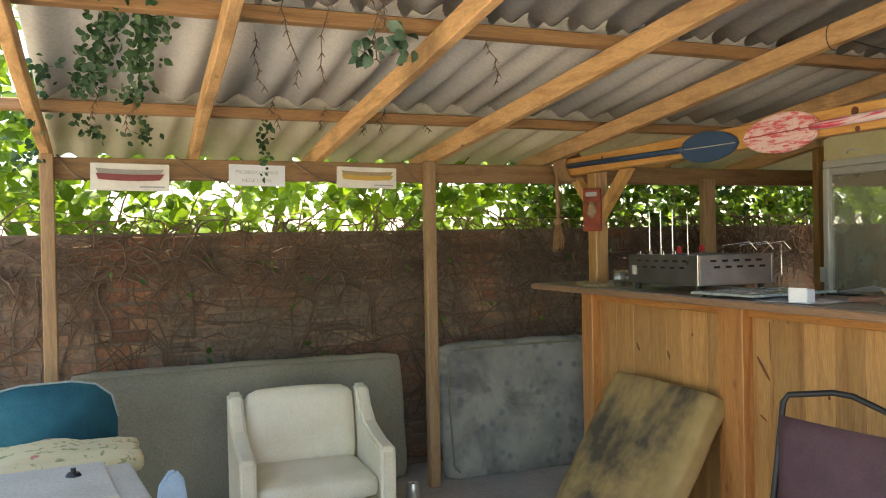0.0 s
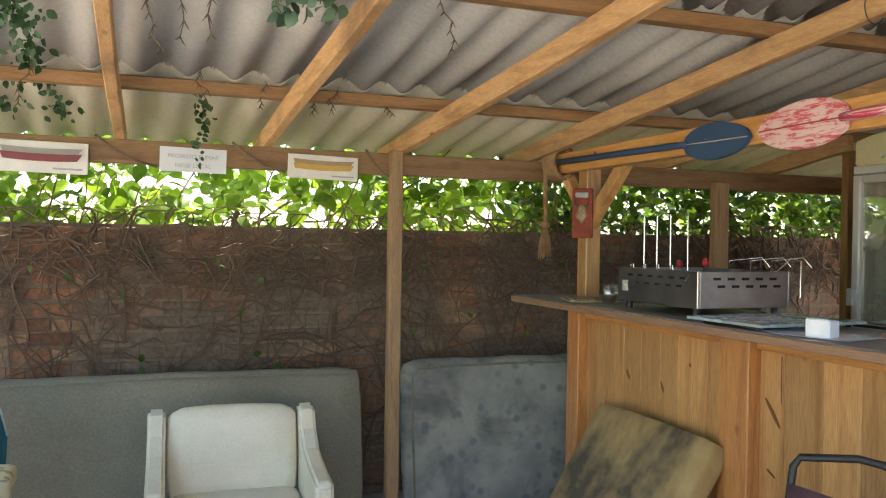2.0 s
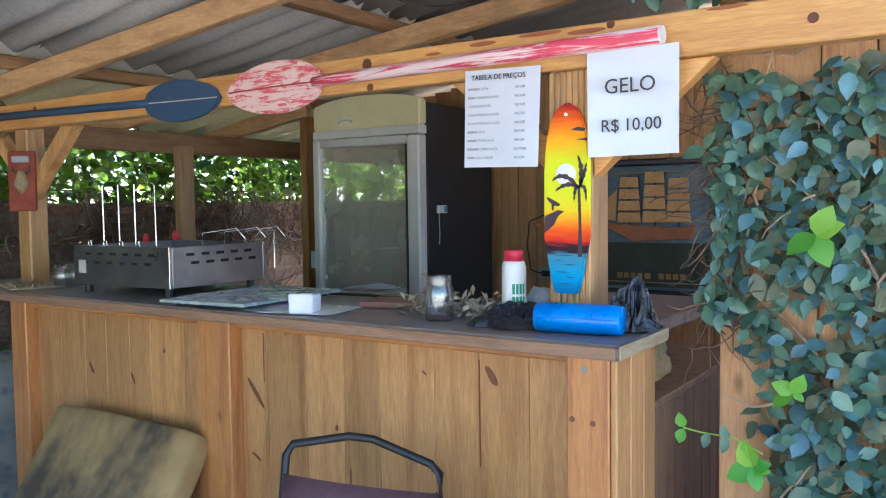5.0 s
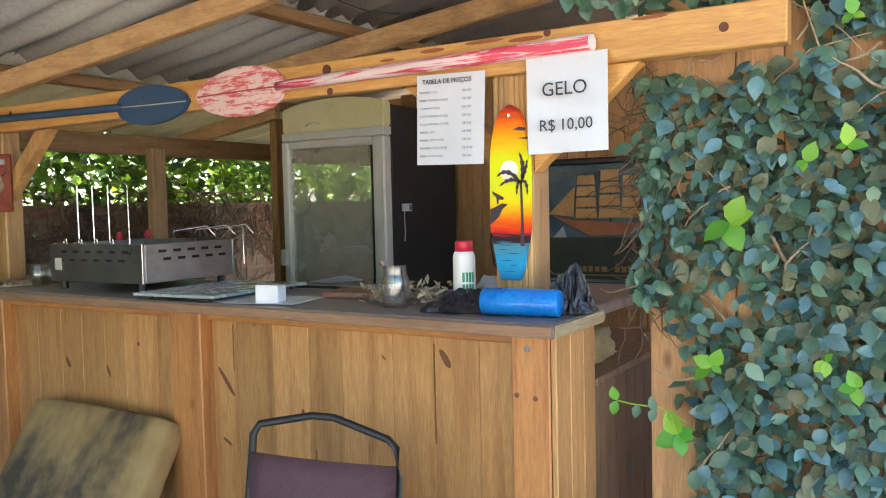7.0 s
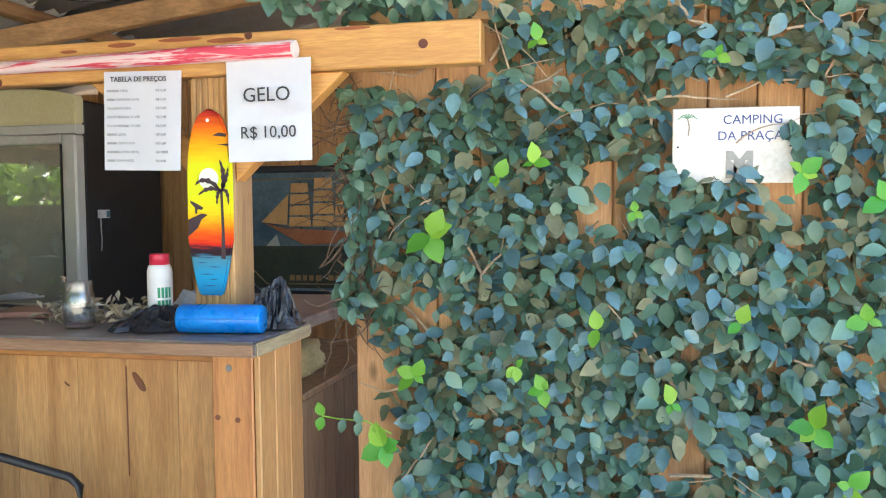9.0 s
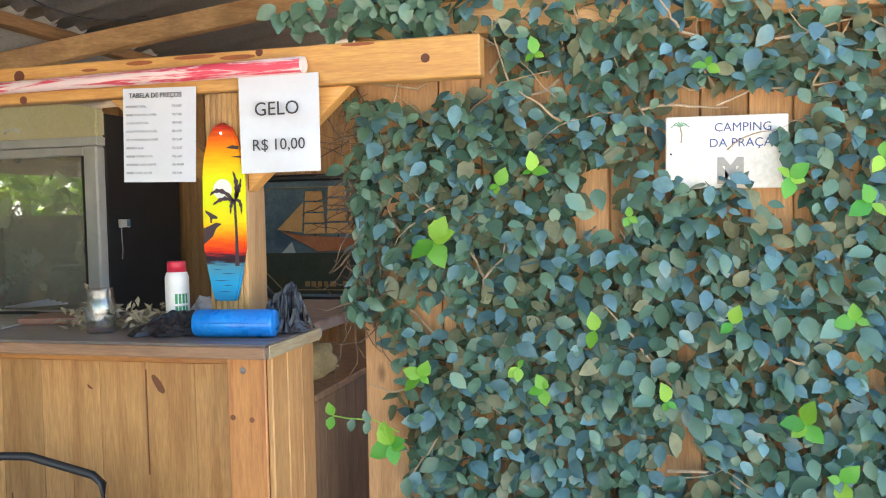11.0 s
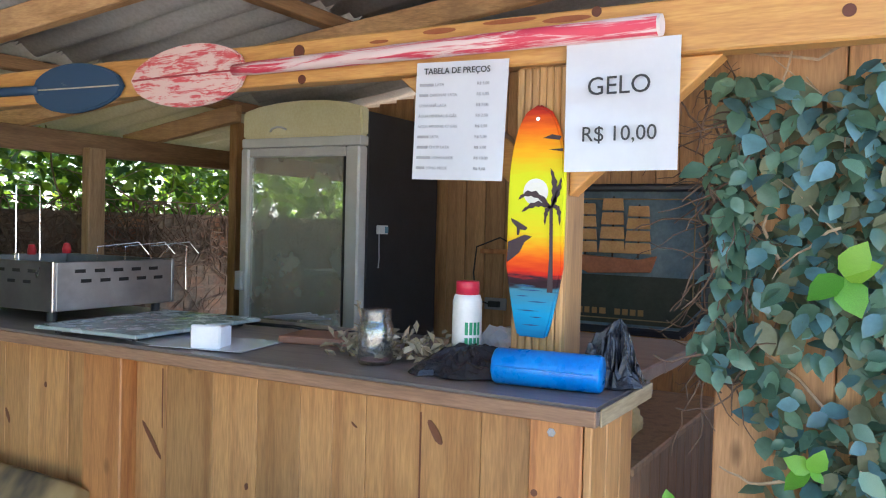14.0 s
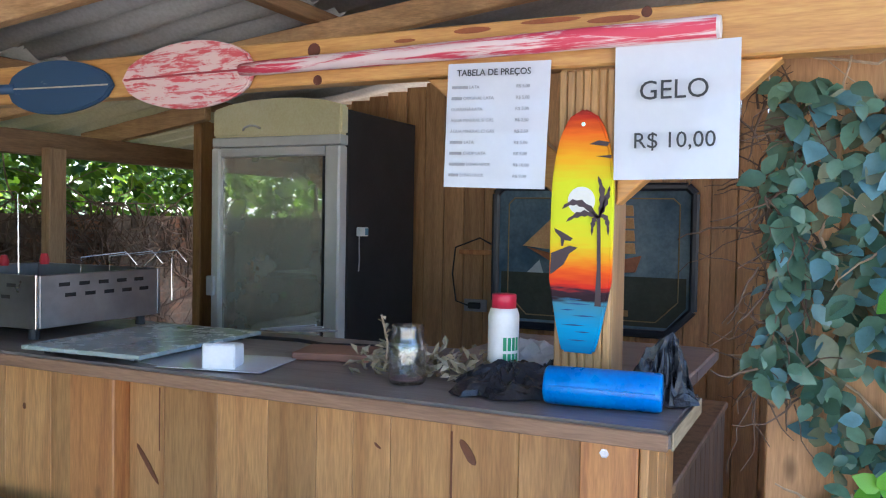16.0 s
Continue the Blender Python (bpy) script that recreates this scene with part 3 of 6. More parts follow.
# ---- refrigerator ----
# dust film and shine are set strong to make up for the dim cabinet
M_DOORGLASS = glass("dusty_brightened_glass", (0.97, 0.99, 0.93), 0.004, 0.58, 0.28)

OF = (4.19, 3.60, 0)
fridge = thing("drinks_fridge", OF, "upright glass-door drinks fridge with black sides and cream canopy", "refrigerator")
M_CREAM = surface("yellowed_cream", (0.74, 0.67, 0.38), (0.8, 0.74, 0.47), 0.4, 4, 100, 0.08)
part("cabinet_side", box(0.06, 0.68, 0, 0.02, 0.08, 1.90, 0.004), M_BLACKSIDE, fridge, "matt black side panel")
part("cabinet_side", box(0.06, 0.68, 0.67, 0.69, 0.08, 1.90, 0.004), M_BLACKSIDE, fridge)
part("cabinet_back", box(0.66, 0.68, 0.021, 0.669, 0.08, 1.90, 0.002), M_BLACKSIDE, fridge)
part("cabinet_top", box(0.06, 0.68, 0.021, 0.669, 1.88, 1.898, 0.002), M_BLACKSIDE, fridge)
part("base", box(0.03, 0.67, 0.01, 0.68, 0.0, 0.079, 0.004), M_DARK, fridge)
M_LINER = plain("fridge_liner", (0.8, 0.83, 0.7), 0.5)
# solid pale block close behind the glass, so the inside comes out bright
part("liner", box(0.13, 0.655, 0.022, 0.668, 0.1, 1.875, 0.002), M_LINER, fridge)
part("canopy", slab([(0.0, 1.79), (0.69, 1.79), (0.69, 1.915), (0.6, 1.937), (0.48, 1.952), (0.345, 1.957), (0.21, 1.952), (0.09, 1.937), (0.0, 1.915)], 0.06, 0.008, 2), M_CREAM, fridge, "cream curved light canopy")
part("canopy_trim", box(-0.006, 0.059, 0.0, 0.69, 1.745, 1.788, 0.004), M_ALU, fridge)
for y0, y1 in ((0.0, 0.075), (0.64, 0.69)):
    part("door_stile", box(-0.012, 0.055, y0, y1, 0.12, 1.743, 0.008), M_ALU, fridge, "aluminium door frame")
part("door_rail", box(-0.01, 0.05, 0.076, 0.639, 1.70, 1.742, 0.005), M_ALU, fridge)
part("door_rail", box(-0.01, 0.05, 0.076, 0.639, 0.12, 0.17, 0.005), M_ALU, fridge)
pane = part("door_pane", box(0.012, 0.02, 0.076, 0.639, 0.171, 1.699, 0.0), M_DOORGLASS, fridge, "greenish door glass with reflections")
pane.visible_shadow = False
part("door_gasket", box(-0.004, 0.008, 0.077, 0.09, 0.172, 1.698, 0.001), M_DARK, fridge)
for z in (0.55, 0.95, 1.36):
    for k in range(9):
        part("shelf_wire", box(0.026, 0.039, 0.03 + 0.07 * k, 0.036 + 0.07 * k, z + 0.005, z + 0.022, 0.001), M_ALU, fridge)
    part("fridge_shelf", box(0.04, 0.128, 0.024, 0.666, z, z + 0.028, 0.003), M_LINER, fridge, "pale wire shelf edge")
# small white arc across the canopy front
part("canopy_hook", tube([(-0.004, 0.42, 1.825), (-0.012, 0.44, 1.835), (-0.012, 0.47, 1.838), (-0.012, 0.5, 1.83), (-0.004, 0.515, 1.82)], 0.005, 8), plain("white_arc", (0.8, 0.8, 0.78), 0.3), fridge, "small white arc", True)
part("hinge", box(-0.03, 0.0, 0.66, 0.70, 1.07, 1.16, 0.004), M_ALU, fridge)
part("thermostat", box(0.13, 0.2, -0.022, -0.001, 1.355, 1.395, 0.003), plain("white_plastic", (0.7, 0.72, 0.72), 0.4), fridge, "small white digital thermostat")
part("thermostat_screen", box(0.17, 0.197, -0.0235, -0.0225, 1.36, 1.39, 0.0), plain("screen_blue", (0.16, 0.3, 0.38), 0.25), fridge)
part("cable", tube([(0.15, -0.005, 1.355), (0.148, -0.007, 1.3), (0.155, -0.005, 1.25), (0.15, -0.004, 1.2)], 0.003, 6), M_GREYINK, fridge)

# ---- seats and bedding ----
def armchair(loc, rz):
    o = thing("armchair", loc, "low cream white vinyl armchair with sloping arms", "armchair", rz)
    part("base", box(-0.29, 0.29, 0.02, 0.46, 0.06, 0.15, 0.015, 2), M_WHITEVINYL, o)
    part("seat", cushion(-0.272, 0.272, 0.0, 0.47, 0.152, 0.27, 0.04, 8, 0.014, 0.004, 1.0), M_WHITEVINYL, o, "dull white padded seat", True)
    bk = cushion(-0.272, 0.272, -0.055, 0.055, 0.0, 0.40, 0.05, 8, 0.012, 0.004, 4.0)
    bmesh.ops.transform(bk, matrix=pose(0, 0.46, 0.22, -9), verts=bk.verts)
    part("backrest", bk, M_WHITEVINYL, o, "", True)
    for s in (-1, 1):
        out = [(-0.02, 0.05), (0.53, 0.05), (0.56, 0.60), (0.535, 0.615), (0.47, 0.60), (0.42, 0.52), (0.33, 0.455), (0.15, 0.415), (0.0, 0.40), (-0.02, 0.385)]
        bm = slab(out, 0.075, 0.014, 3)
        bmesh.ops.translate(bm, vec=(0.285 if s > 0 else -0.36, 0, 0), verts=bm.verts)
        part("arm", bm, M_WHITEVINYL, o)
        for y in (0.03, 0.48):
            part("foot", cyl(0.018, 0, 0.052, 10, m=Matrix.Translation((s * 0.3, y, 0))), M_DARK, o)
    return o


armchair((1.115, 4.28, 0), -2)

M_FOAM = surface("grey_green_mattress", (0.18, 0.168, 0.122), (0.255, 0.235, 0.175), 0.9, 2.2, 90, 0.3)
M_STAINED, nt, p = nodes_of("stained_mattress")
vec, _ = mapped(nt)
col = ramp(nt, noise_node(nt, vec, 5, 4), [(0.35, (0.22, 0.225, 0.21)), (0.65, (0.34, 0.33, 0.285))])
flower = nt.nodes.new("ShaderNodeTexVoronoi")
flower.inputs["Scale"].default_value = 13
nt.links.new(vec, flower.inputs["Vector"])
col = mix(nt, ramp(nt, flower.outputs["Distance"], [(0.16, (0.75, 0.75, 0.75)), (0.34, (0, 0, 0))]), col, (0.15, 0.165, 0.19))
col = mix(nt, ramp(nt, noise_node(nt, vec, 3.2, 5, 0.65, 0.5), [(0.48, (0, 0, 0)), (0.66, (0.75, 0.75, 0.75))]), col, (0.1, 0.1, 0.1))
nt.links.new(col, p.inputs["Base Color"])
p.inputs["Roughness"].default_value = 0.88
bump(nt, p, noise_node(nt, vec, 70, 3), 0.35, 0.002)
mat_a = thing("mattress", (0.13, 5.02, 0), "greyish green bare mattress on its edge against the wall", "mattress", rx=-8)
cov = part("cover", cushion(-0.1, 1.68, 0, 0.13, 0, 0.73, 0.055, 12, 0.004, 0.006, 2.0), M_FOAM, mat_a, smooth=True)
part("seam", tube([(-0.05, -0.008, 0.7), (0.8, -0.010, 0.707), (1.62, -0.006, 0.695)], 0.004, 6), M_FOAM, cov)
mat_b = thing("mattress", (1.985, 4.865, 0), "stained blue-grey patterned mattress standing on edge", "mattress", rx=-7, rz=0)
cov = part("cover", cushion(0, 1.0, 0, 0.12, 0, 0.775, 0.056, 12, 0.004, 0.008, 7.0), M_STAINED, mat_b, smooth=True)
edge = [(0.075, -0.004, 0.045), (0.04, -0.004, 0.08), (0.035, -0.004, 0.4), (0.04, -0.004, 0.69), (0.08, -0.005, 0.735), (0.4, -0.006, 0.742), (0.95, -0.005, 0.74)]
part("piping", tube(edge, 0.006, 6), M_FOAM, cov, "pale piped edge")

M_MUSTARD = nodes_of("mustard_foam")
mm, nt, p = M_MUSTARD
vec, _ = mapped(nt)
col = ramp(nt, noise_node(nt, vec, 9, 4), [(0.3, (0.36, 0.235, 0.09)), (0.7, (0.46, 0.315, 0.14))])
col = mix(nt, ramp(nt, noise_node(nt, vec, 1.5, 5, 0.62, 0.2), [(0.5, (0, 0, 0)), (0.63, (0.9, 0.9, 0.9))]), col, (0.055, 0.05, 0.045))
nt.links.new(col, p.inputs["Base Color"])
p.inputs["Roughness"].default_value = 0.9
bump(nt, p, noise_node(nt, vec, 120, 3), 0.3, 0.002)
cush = thing("foam_cushion", (2.285, 3.43, 0.052), "mustard foam cushion with black stains leaning on the counter", "cushion", ry=31)
part("foam", cushion(0.0, 0.1, 0, 0.79, 0.0, 0.73, 0.03, 10, 0.004, 0.005, 11.0), mm, cush, smooth=True)

M_TEAL = surface("teal_fabric", (0.008, 0.09, 0.125), (0.016, 0.13, 0.17), 0.85, 8, 140, 0.3)
ochair = thing("padded_chair", (0.0, 4.35, 0), "teal upholstered chair with rounded backrest", "chair", rz=8)
out = [(-0.28, 0.36), (0.28, 0.36), (0.29, 0.6), (0.265, 0.7), (0.2, 0.755), (0.1, 0.775), (-0.1, 0.775), (-0.2, 0.755), (-0.265, 0.7), (-0.29, 0.6)]
bk = slab([(y, z) for y, z in out], 0.06, 0.02, 3)
bmesh.ops.transform(bk, matrix=pose(0, 0.1, 0, -6, 0, 0) @ pose(0, 0, 0, 0, 0, 90), verts=bk.verts)
tb = part("backrest", bk, M_TEAL, ochair, smooth=True)
rim = [pose(0, 0.1, 0, -6) @ Vector((-y, -0.001, z)) for y, z in out[1:]]
part("piping", tube(rim, 0.005, 6), plain("pale_piping", (0.3, 0.36, 0.36), 0.6), tb, "pale piped edge", True)
part("seat", cushion(-0.26, 0.26, -0.36, 0.06, 0.4, 0.47, 0.03, 6, 0.01), M_TEAL, ochair, smooth=True)
for sx in (-0.23, 0.23):
    for sy in (-0.32, 0.04):
        part("leg", cyl(0.012, 0, 0.41, 10, m=Matrix.Translation((sx, sy, 0))), M_DARK, ochair)

m_fl, nt, p = nodes_of("flowered_cotton")
vec, _ = mapped(nt)
col = mix(nt, ramp(nt, noise_node(nt, vec, 26, 3, 0.5, 0.6), [(0.6, (0, 0, 0)), (0.64, (1, 1, 1))]), (0.62, 0.54, 0.33), (0.3, 0.3, 0.14))
col = mix(nt, ramp(nt, noise_node(nt, vec, 19, 2, 0.4, 0.5), [(0.66, (0, 0, 0)), (0.7, (1, 1, 1))]), col, (0.5, 0.2, 0.17))
nt.links.new(col, p.inputs["Base Color"])
p.inputs["Roughness"].default_value = 0.9
pil = thing("pillow", (-0.03, 4.1, 0.475), "yellowish pillow with red and green flowers on a chair", "pillow", rz=4)
part("pillow_case", cushion(-0.36, 0.34, -0.2, 0.12, 0, 0.11, 0.05, 10, 0.03, 0.02, 5.0), m_fl, pil, smooth=True)

M_COOLER = surface("white_cooler", (0.44, 0.42, 0.37), (0.53, 0.51, 0.455), 0.45, 4, 90, 0.12)
cool = thing("cooler_box", (0.03, 3.30, 0.0), "off-white plastic cooler box with a black knob on its lid", "cooler box", rz=6)
part("box_body", box(-0.40, 0.28, -0.26, 0.17, 0.1, 0.565, 0.03, 3), M_COOLER, cool)
part("box_lid", box(-0.41, 0.29, -0.27, 0.18, 0.567, 0.64, 0.02, 3), M_COOLER, cool)
part("lid_panel", box(-0.40, 0.20, -0.25, 0.185, 0.641, 0.652, 0.005, 2), M_COOLER, cool)
kb0 = part("knob_base", cyl(0.024, 0.652, 0.662, 16, 0.018, m=Matrix.Translation((0.10, 0.04, 0))), M_DARK, cool, "black round knob")
part("knob", cyl(0.008, 0.661, 0.676, 12, m=Matrix.Translation((0.10, 0.04, 0))), M_DARK, kb0)
part("stand", box(-0.36, 0.24, -0.22, 0.13, 0.0, 0.099, 0.01), M_DARK, cool)
tub = thing("plastic_chair", (0.39, 2.87, 0.0), "pale blue plastic chair with a rounded back", "chair", rz=10)
M_PALEBLUE = plain("pale_blue_plastic", (0.2, 0.3, 0.42), 0.45)
part("backrest", slab([(-0.03, 0.42), (0.035, 0.42), (0.045, 0.66), (0.035, 0.72), (0.01, 0.755), (-0.01, 0.757), (-0.03, 0.73), (-0.04, 0.66)], 0.02, 0.007, 2), M_PALEBLUE, tub).matrix_basis = pose(0, 0, 0, 0, 0, 90)
part("seat", cushion(-0.17, 0.05, -0.35, 0.0, 0.40, 0.425, 0.01, 5, 0.0), M_PALEBLUE, tub)
for sx in (-0.15, 0.03):
    for sy in (-0.32, -0.03):
        part("leg", cyl(0.013, 0, 0.402, 10, m=Matrix.Translation((sx, sy, 0))), M_PALEBLUE, tub)
M_PURPLE = surface("mauve_mesh", (0.15, 0.085, 0.105), (0.2, 0.115, 0.14), 0.7, 6, 220, 0.4)
fold = thing("folding_chair", (2.33, 2.50, 0), "folding chair with mauve sling seat and dark metal frame", "chair", rz=24)
# the back lies along local y, leaning towards the counter
TOP = 0.83
fr = [(-0.12, 0.2, 0.0), (0.09, 0.195, 0.72), (0.11, 0.195, 0.79), (0.12, 0.18, 0.815), (0.135, 0.04, TOP + 0.005), (0.135, -0.02, TOP), (0.13, -0.165, 0.775), (0.12, -0.188, 0.755), (0.1, -0.195, 0.68), (-0.12, -0.2, 0.0)]
part("back_frame", tube(fr, 0.0105, 10), M_DARK, fold, "dark metal tube", True)
sl = bmesh.new()
rows = []
for k in range(9):
    z = 0.735 - 0.37 * k / 8
    x = 0.085 - 0.06 * k / 8 - 0.012 * math.sin(math.pi * k / 8)
    rows.append([sl.verts.new((x - 0.014 * math.sin(math.pi * j / 8), -0.195 + 0.39 * j / 8, z + (j - 4) * 0.004)) for j in range(9)])
for r0, r1 in zip(rows, rows[1:]):
    for j in range(8):
        sl.faces.new((r0[j], r0[j + 1], r1[j + 1], r1[j]))
bmesh.ops.solidify(sl, geom=sl.faces[:], thickness=0.006)
part("back_sling", sl, M_PURPLE, fold, "mauve woven sling", True)
part("seat_sling", cushion(-0.4, 0.02, -0.185, 0.185, 0.38, 0.392, 0.004, 6, 0.0), M_PURPLE, fold)
for s in (-1, 1):
    part("leg", tube([(0.14, s * 0.185, 0.0), (-0.4, s * 0.185, 0.4)], 0.0105, 10), M_DARK, fold)
    part("seat_rail", tube([(0.03, s * 0.19, 0.385), (-0.42, s * 0.19, 0.385)], 0.0105, 10), M_DARK, fold)

for x, y in ((1.519, 4.519), (1.661, 4.553)):
    can = thing("drink_can", (x, y, 0.0), "pale metal drinks can standing on the floor", "can", group="drinks cans")
    part("can_body", lathe([(0.0, 0.004), (0.024, 0.0), (0.033, 0.008), (0.033, 0.105), (0.027, 0.12), (0.027, 0.122), (0.024, 0.121), (0.023, 0.118), (0.0, 0.118)], 20), plain("pale_can", (0.6, 0.6, 0.58), 0.3, 0.7), can, smooth=True)
    part("can_tab", box(-0.008, 0.008, -0.014, 0.006, 0.1185, 0.1205, 0.001), M_CHROME, can)

# ---- notices ----
def sheet_of_paper(name, loc, w, h, label, rx=0.0, curl=0.006):
    """A laminated sheet facing the open side, hung by its top edge; y runs to the left of the reader."""
    o = thing(name, loc, label, "notice", rx=rx)
    bm = bmesh.new()
    n = 8
    rows = [[bm.verts.new((-0.002 - curl * (1 - math.cos(math.pi * (j / n))) * 0.5 * k / n, -w * j / n, -h * k / n)) for j in range(n + 1)] for k in range(n + 1)]
    for r0, r1 in zip(rows, rows[1:]):
        for j in range(n):
            bm.faces.new((r0[j], r0[j + 1], r1[j + 1], r1[j]))
    bmesh.ops.recalc_face_normals(bm, faces=bm.faces)
    bmesh.ops.solidify(bm, geom=bm.faces[:], thickness=0.001)
    part("paper", bm, M_PAPER, o)
    return o


def line(o, y, z, text, size, material=M_INK, align="LEFT", bold=0.0, slant=0.0, x=-0.0115):
    return words(text, size, o, material, Matrix.Translation((x, -y, -z)) @ pose(0, 0, 0, slant) @ FACING, align=align, bold=bold)


def bars(o, y, z, widths, h, material=M_GREYINK, x=-0.0112):
    """Illegible print as plain bars."""
    for w in widths:
        part("print_bar", box(x - 0.0004, x, -y - w, -y, -z, -z + h, 0), material, o)
        y += w + 0.004


prices = sheet_of_paper("price_list", (2.692, 2.40, 1.737), 0.212, 0.242, "white laminated price list with small grey print", rx=1.5)
line(prices, 0.1, 0.026, "TABELA DE PREÇOS", 0.0172, align="CENTER", bold=0.0002)
ROWS_OF = ((0.034, "LATA", "R$ 5,00"), (0.022, "ORIGINAL LATA", "R$ 5,00"), (0.0, "GUARANÁ LATA", "R$ 5,00"), (0.0, "ÁGUA MINERAL S/ GÁS", "R$ 2,50"), (0.0, "ÁGUA MINERAL C/ GÁS", "R$ 2,50"), (0.027, "LATA", "R$ 5,00"), (0.026, "CHOP LATA", "R$ 5,00"), (0.034, "LONG NECK", "R$ 10,00"), (0.021, "LONG NECK", "R$ 9,00"))
for k, (w, text, price) in enumerate(ROWS_OF):
    z = 0.051 + 0.0213 * k
    if w:
        bars(prices, 0.014, z, (w,), 0.0056)
        w += 0.003
    line(prices, 0.014 + w, z, text, 0.0088, M_GREYINK)
    line(prices, 0.148, z, price, 0.0088, M_GREYINK)

ice = sheet_of_paper("ice_notice", (2.683, 2.065, 1.744), 0.214, 0.238, "white laminated notice with a bold price for ice", rx=-0.4)
line(ice, 0.105, 0.098, "GELO", 0.0475, align="CENTER")
line(ice, 0.058, 0.183, "R$", 0.0395, align="CENTER")
line(ice, 0.134, 0.183, "10,00", 0.0395, align="CENTER")

# ---- paddles ----
def worn_paint(name, paint, pale, amount, axis=(1, 0.08, 1)):
    m, nt, p = nodes_of(name)
    vec, _ = mapped(nt, axis)
    wide, _ = mapped(nt, (1, axis[1] * 3.5, 1))
    wear = noise_node(nt, vec, 60, 6, 0.75, 0.5)
    patch = noise_node(nt, wide, 34, 5, 0.7, 1.0)
    both = nt.nodes.new("ShaderNodeMath")
    both.operation = "ADD"
    nt.links.new(wear, both.inputs[0]), nt.links.new(patch, both.inputs[1])
    half = nt.nodes.new("ShaderNodeMath")
    half.operation, half.inputs[1].default_value = "MULTIPLY", 0.5
    nt.links.new(both.outputs[0], half.inputs[0])
    fac = ramp(nt, half.outputs[0], [(amount - 0.02, (0, 0, 0)), (amount + 0.03, (1, 1, 1))])
    nt.links.new(mix(nt, fac, pale, paint), p.inputs["Base Color"])
    p.inputs["Roughness"].default_value = 0.6
    bump(nt, p, fac, 0.3, 0.001)
    return m


def blade_outline(length, half, n=18, point=0.9):
    up = []
    for k in range(n + 1):
        u = k / n
        up.append((length * u, half * (math.sin(math.pi * u ** point)) ** 0.5))
    return up + [(a, -c) for a, c in up[-2:0:-1]]


def paddle(name, loc, blade_len, half, shaft_len, r0, r1, m_blade, m_shaft, label, rx, m_ridge):
    """Blade along +y from the neck, shaft along -y, against the beam."""
    o = thing(name, loc, label, "paddle", rx=rx)
    bm = slab(blade_outline(blade_len, half), 0.016, 0.004, 2)
    bmesh.ops.translate(bm, vec=(-0.016, 0, 0), verts=bm.verts)
    bl = part("blade", bm, m_blade, o)
    part("ridge", tube([(-0.0165, 0.0, 0), (-0.0185, blade_len * 0.5, 0.001), (-0.0165, blade_len * 0.97, 0)], 0.0022, 6), m_ridge, bl, "thin ridge along the blade")
    part("shaft", tube([(-0.016, blade_len * 0.09, 0), (-0.018, -0.03, 0), (-0.02, -shaft_len * 0.5, 0), (-0.022, -shaft_len, 0)], r0, 14, taper=r1 / r0), m_shaft, o, smooth=True)
    return o


M_REDBLADE = worn_paint("worn_red_blade", (0.62, 0.09, 0.1), (0.72, 0.5, 0.46), 0.515)
M_REDSHAFT = worn_paint("worn_red_shaft", (0.6, 0.05, 0.09), (0.74, 0.56, 0.54), 0.5, (1, 0.03, 1))
M_NAVY = worn_paint("worn_navy", (0.028, 0.065, 0.13), (0.2, 0.23, 0.26), 0.36)
M_PALEWOOD = plain("worn_pale_edge", (0.5, 0.42, 0.34), 0.7)
red = paddle("red_paddle", (2.697, 2.87, 1.756), 0.40, 0.078, 0.98, 0.0135, 0.021, M_REDBLADE, M_REDSHAFT, "worn red and white wooden paddle on the beam", -0.5, plain("deep_red", (0.42, 0.05, 0.06), 0.6))
part("shaft_cap", lathe([(0.0, 0.0), (0.0195, 0.0), (0.0195, 0.006), (0.0, 0.006)], 16), plain("pale_cap", (0.75, 0.68, 0.66), 0.5), red).matrix_basis = Matrix.Translation((-0.022, -0.98, 0)) @ pose(0, 0, 0, 90)
nav = paddle("navy_paddle", (2.697, 3.68, 1.752), 0.38, 0.068, 0.98, 0.0125, 0.015, M_NAVY, M_NAVY, "worn navy blue wooden paddle on the beam", 0, M_PALEWOOD)
nav.matrix_basis = pose(2.697, 3.68, 1.752, 1.0) @ pose(0, 0, 0, 0, 180, 180)

# ---- rope, carving and braces at the far end of the beam ----
M_ROPE = surface("sisal_rope", (0.22, 0.125, 0.06), (0.36, 0.22, 0.11), 0.95, 20, 200, 0.6, dist=0.004)
rope = thing("knotted_rope", (2.69, 4.74, 1.77), "thick sisal rope knotted round the beam's end", "rope")
for k in range(5):
    ring = [(0.03 + 0.06 * math.cos(a), -0.05 + 0.024 * k + 0.004 * math.sin(3 * a), 0.075 * math.sin(a)) for a in [2 * math.pi * j / 18 for j in range(19)]]
    part("rope_turn", tube(ring, 0.0145, 8), M_ROPE, rope, smooth=True)
part("rope_tail", tube([(-0.02, 0.02, 0.1), (-0.03, 0.03, 0.03), (-0.03, 0.035, -0.1), (-0.025, 0.03, -0.25), (-0.028, 0.03, -0.3)], 0.012, 9), M_ROPE, rope, smooth=True)
kb = bmesh.new()
bmesh.ops.create_icosphere(kb, subdivisions=3, radius=0.026)
bmesh.ops.translate(kb, vec=(-0.028, 0.03, -0.31), verts=roughen(kb, 0.006, 30).verts)
part("rope_knot", kb, M_ROPE, rope, smooth=True)
tas = bmesh.new()
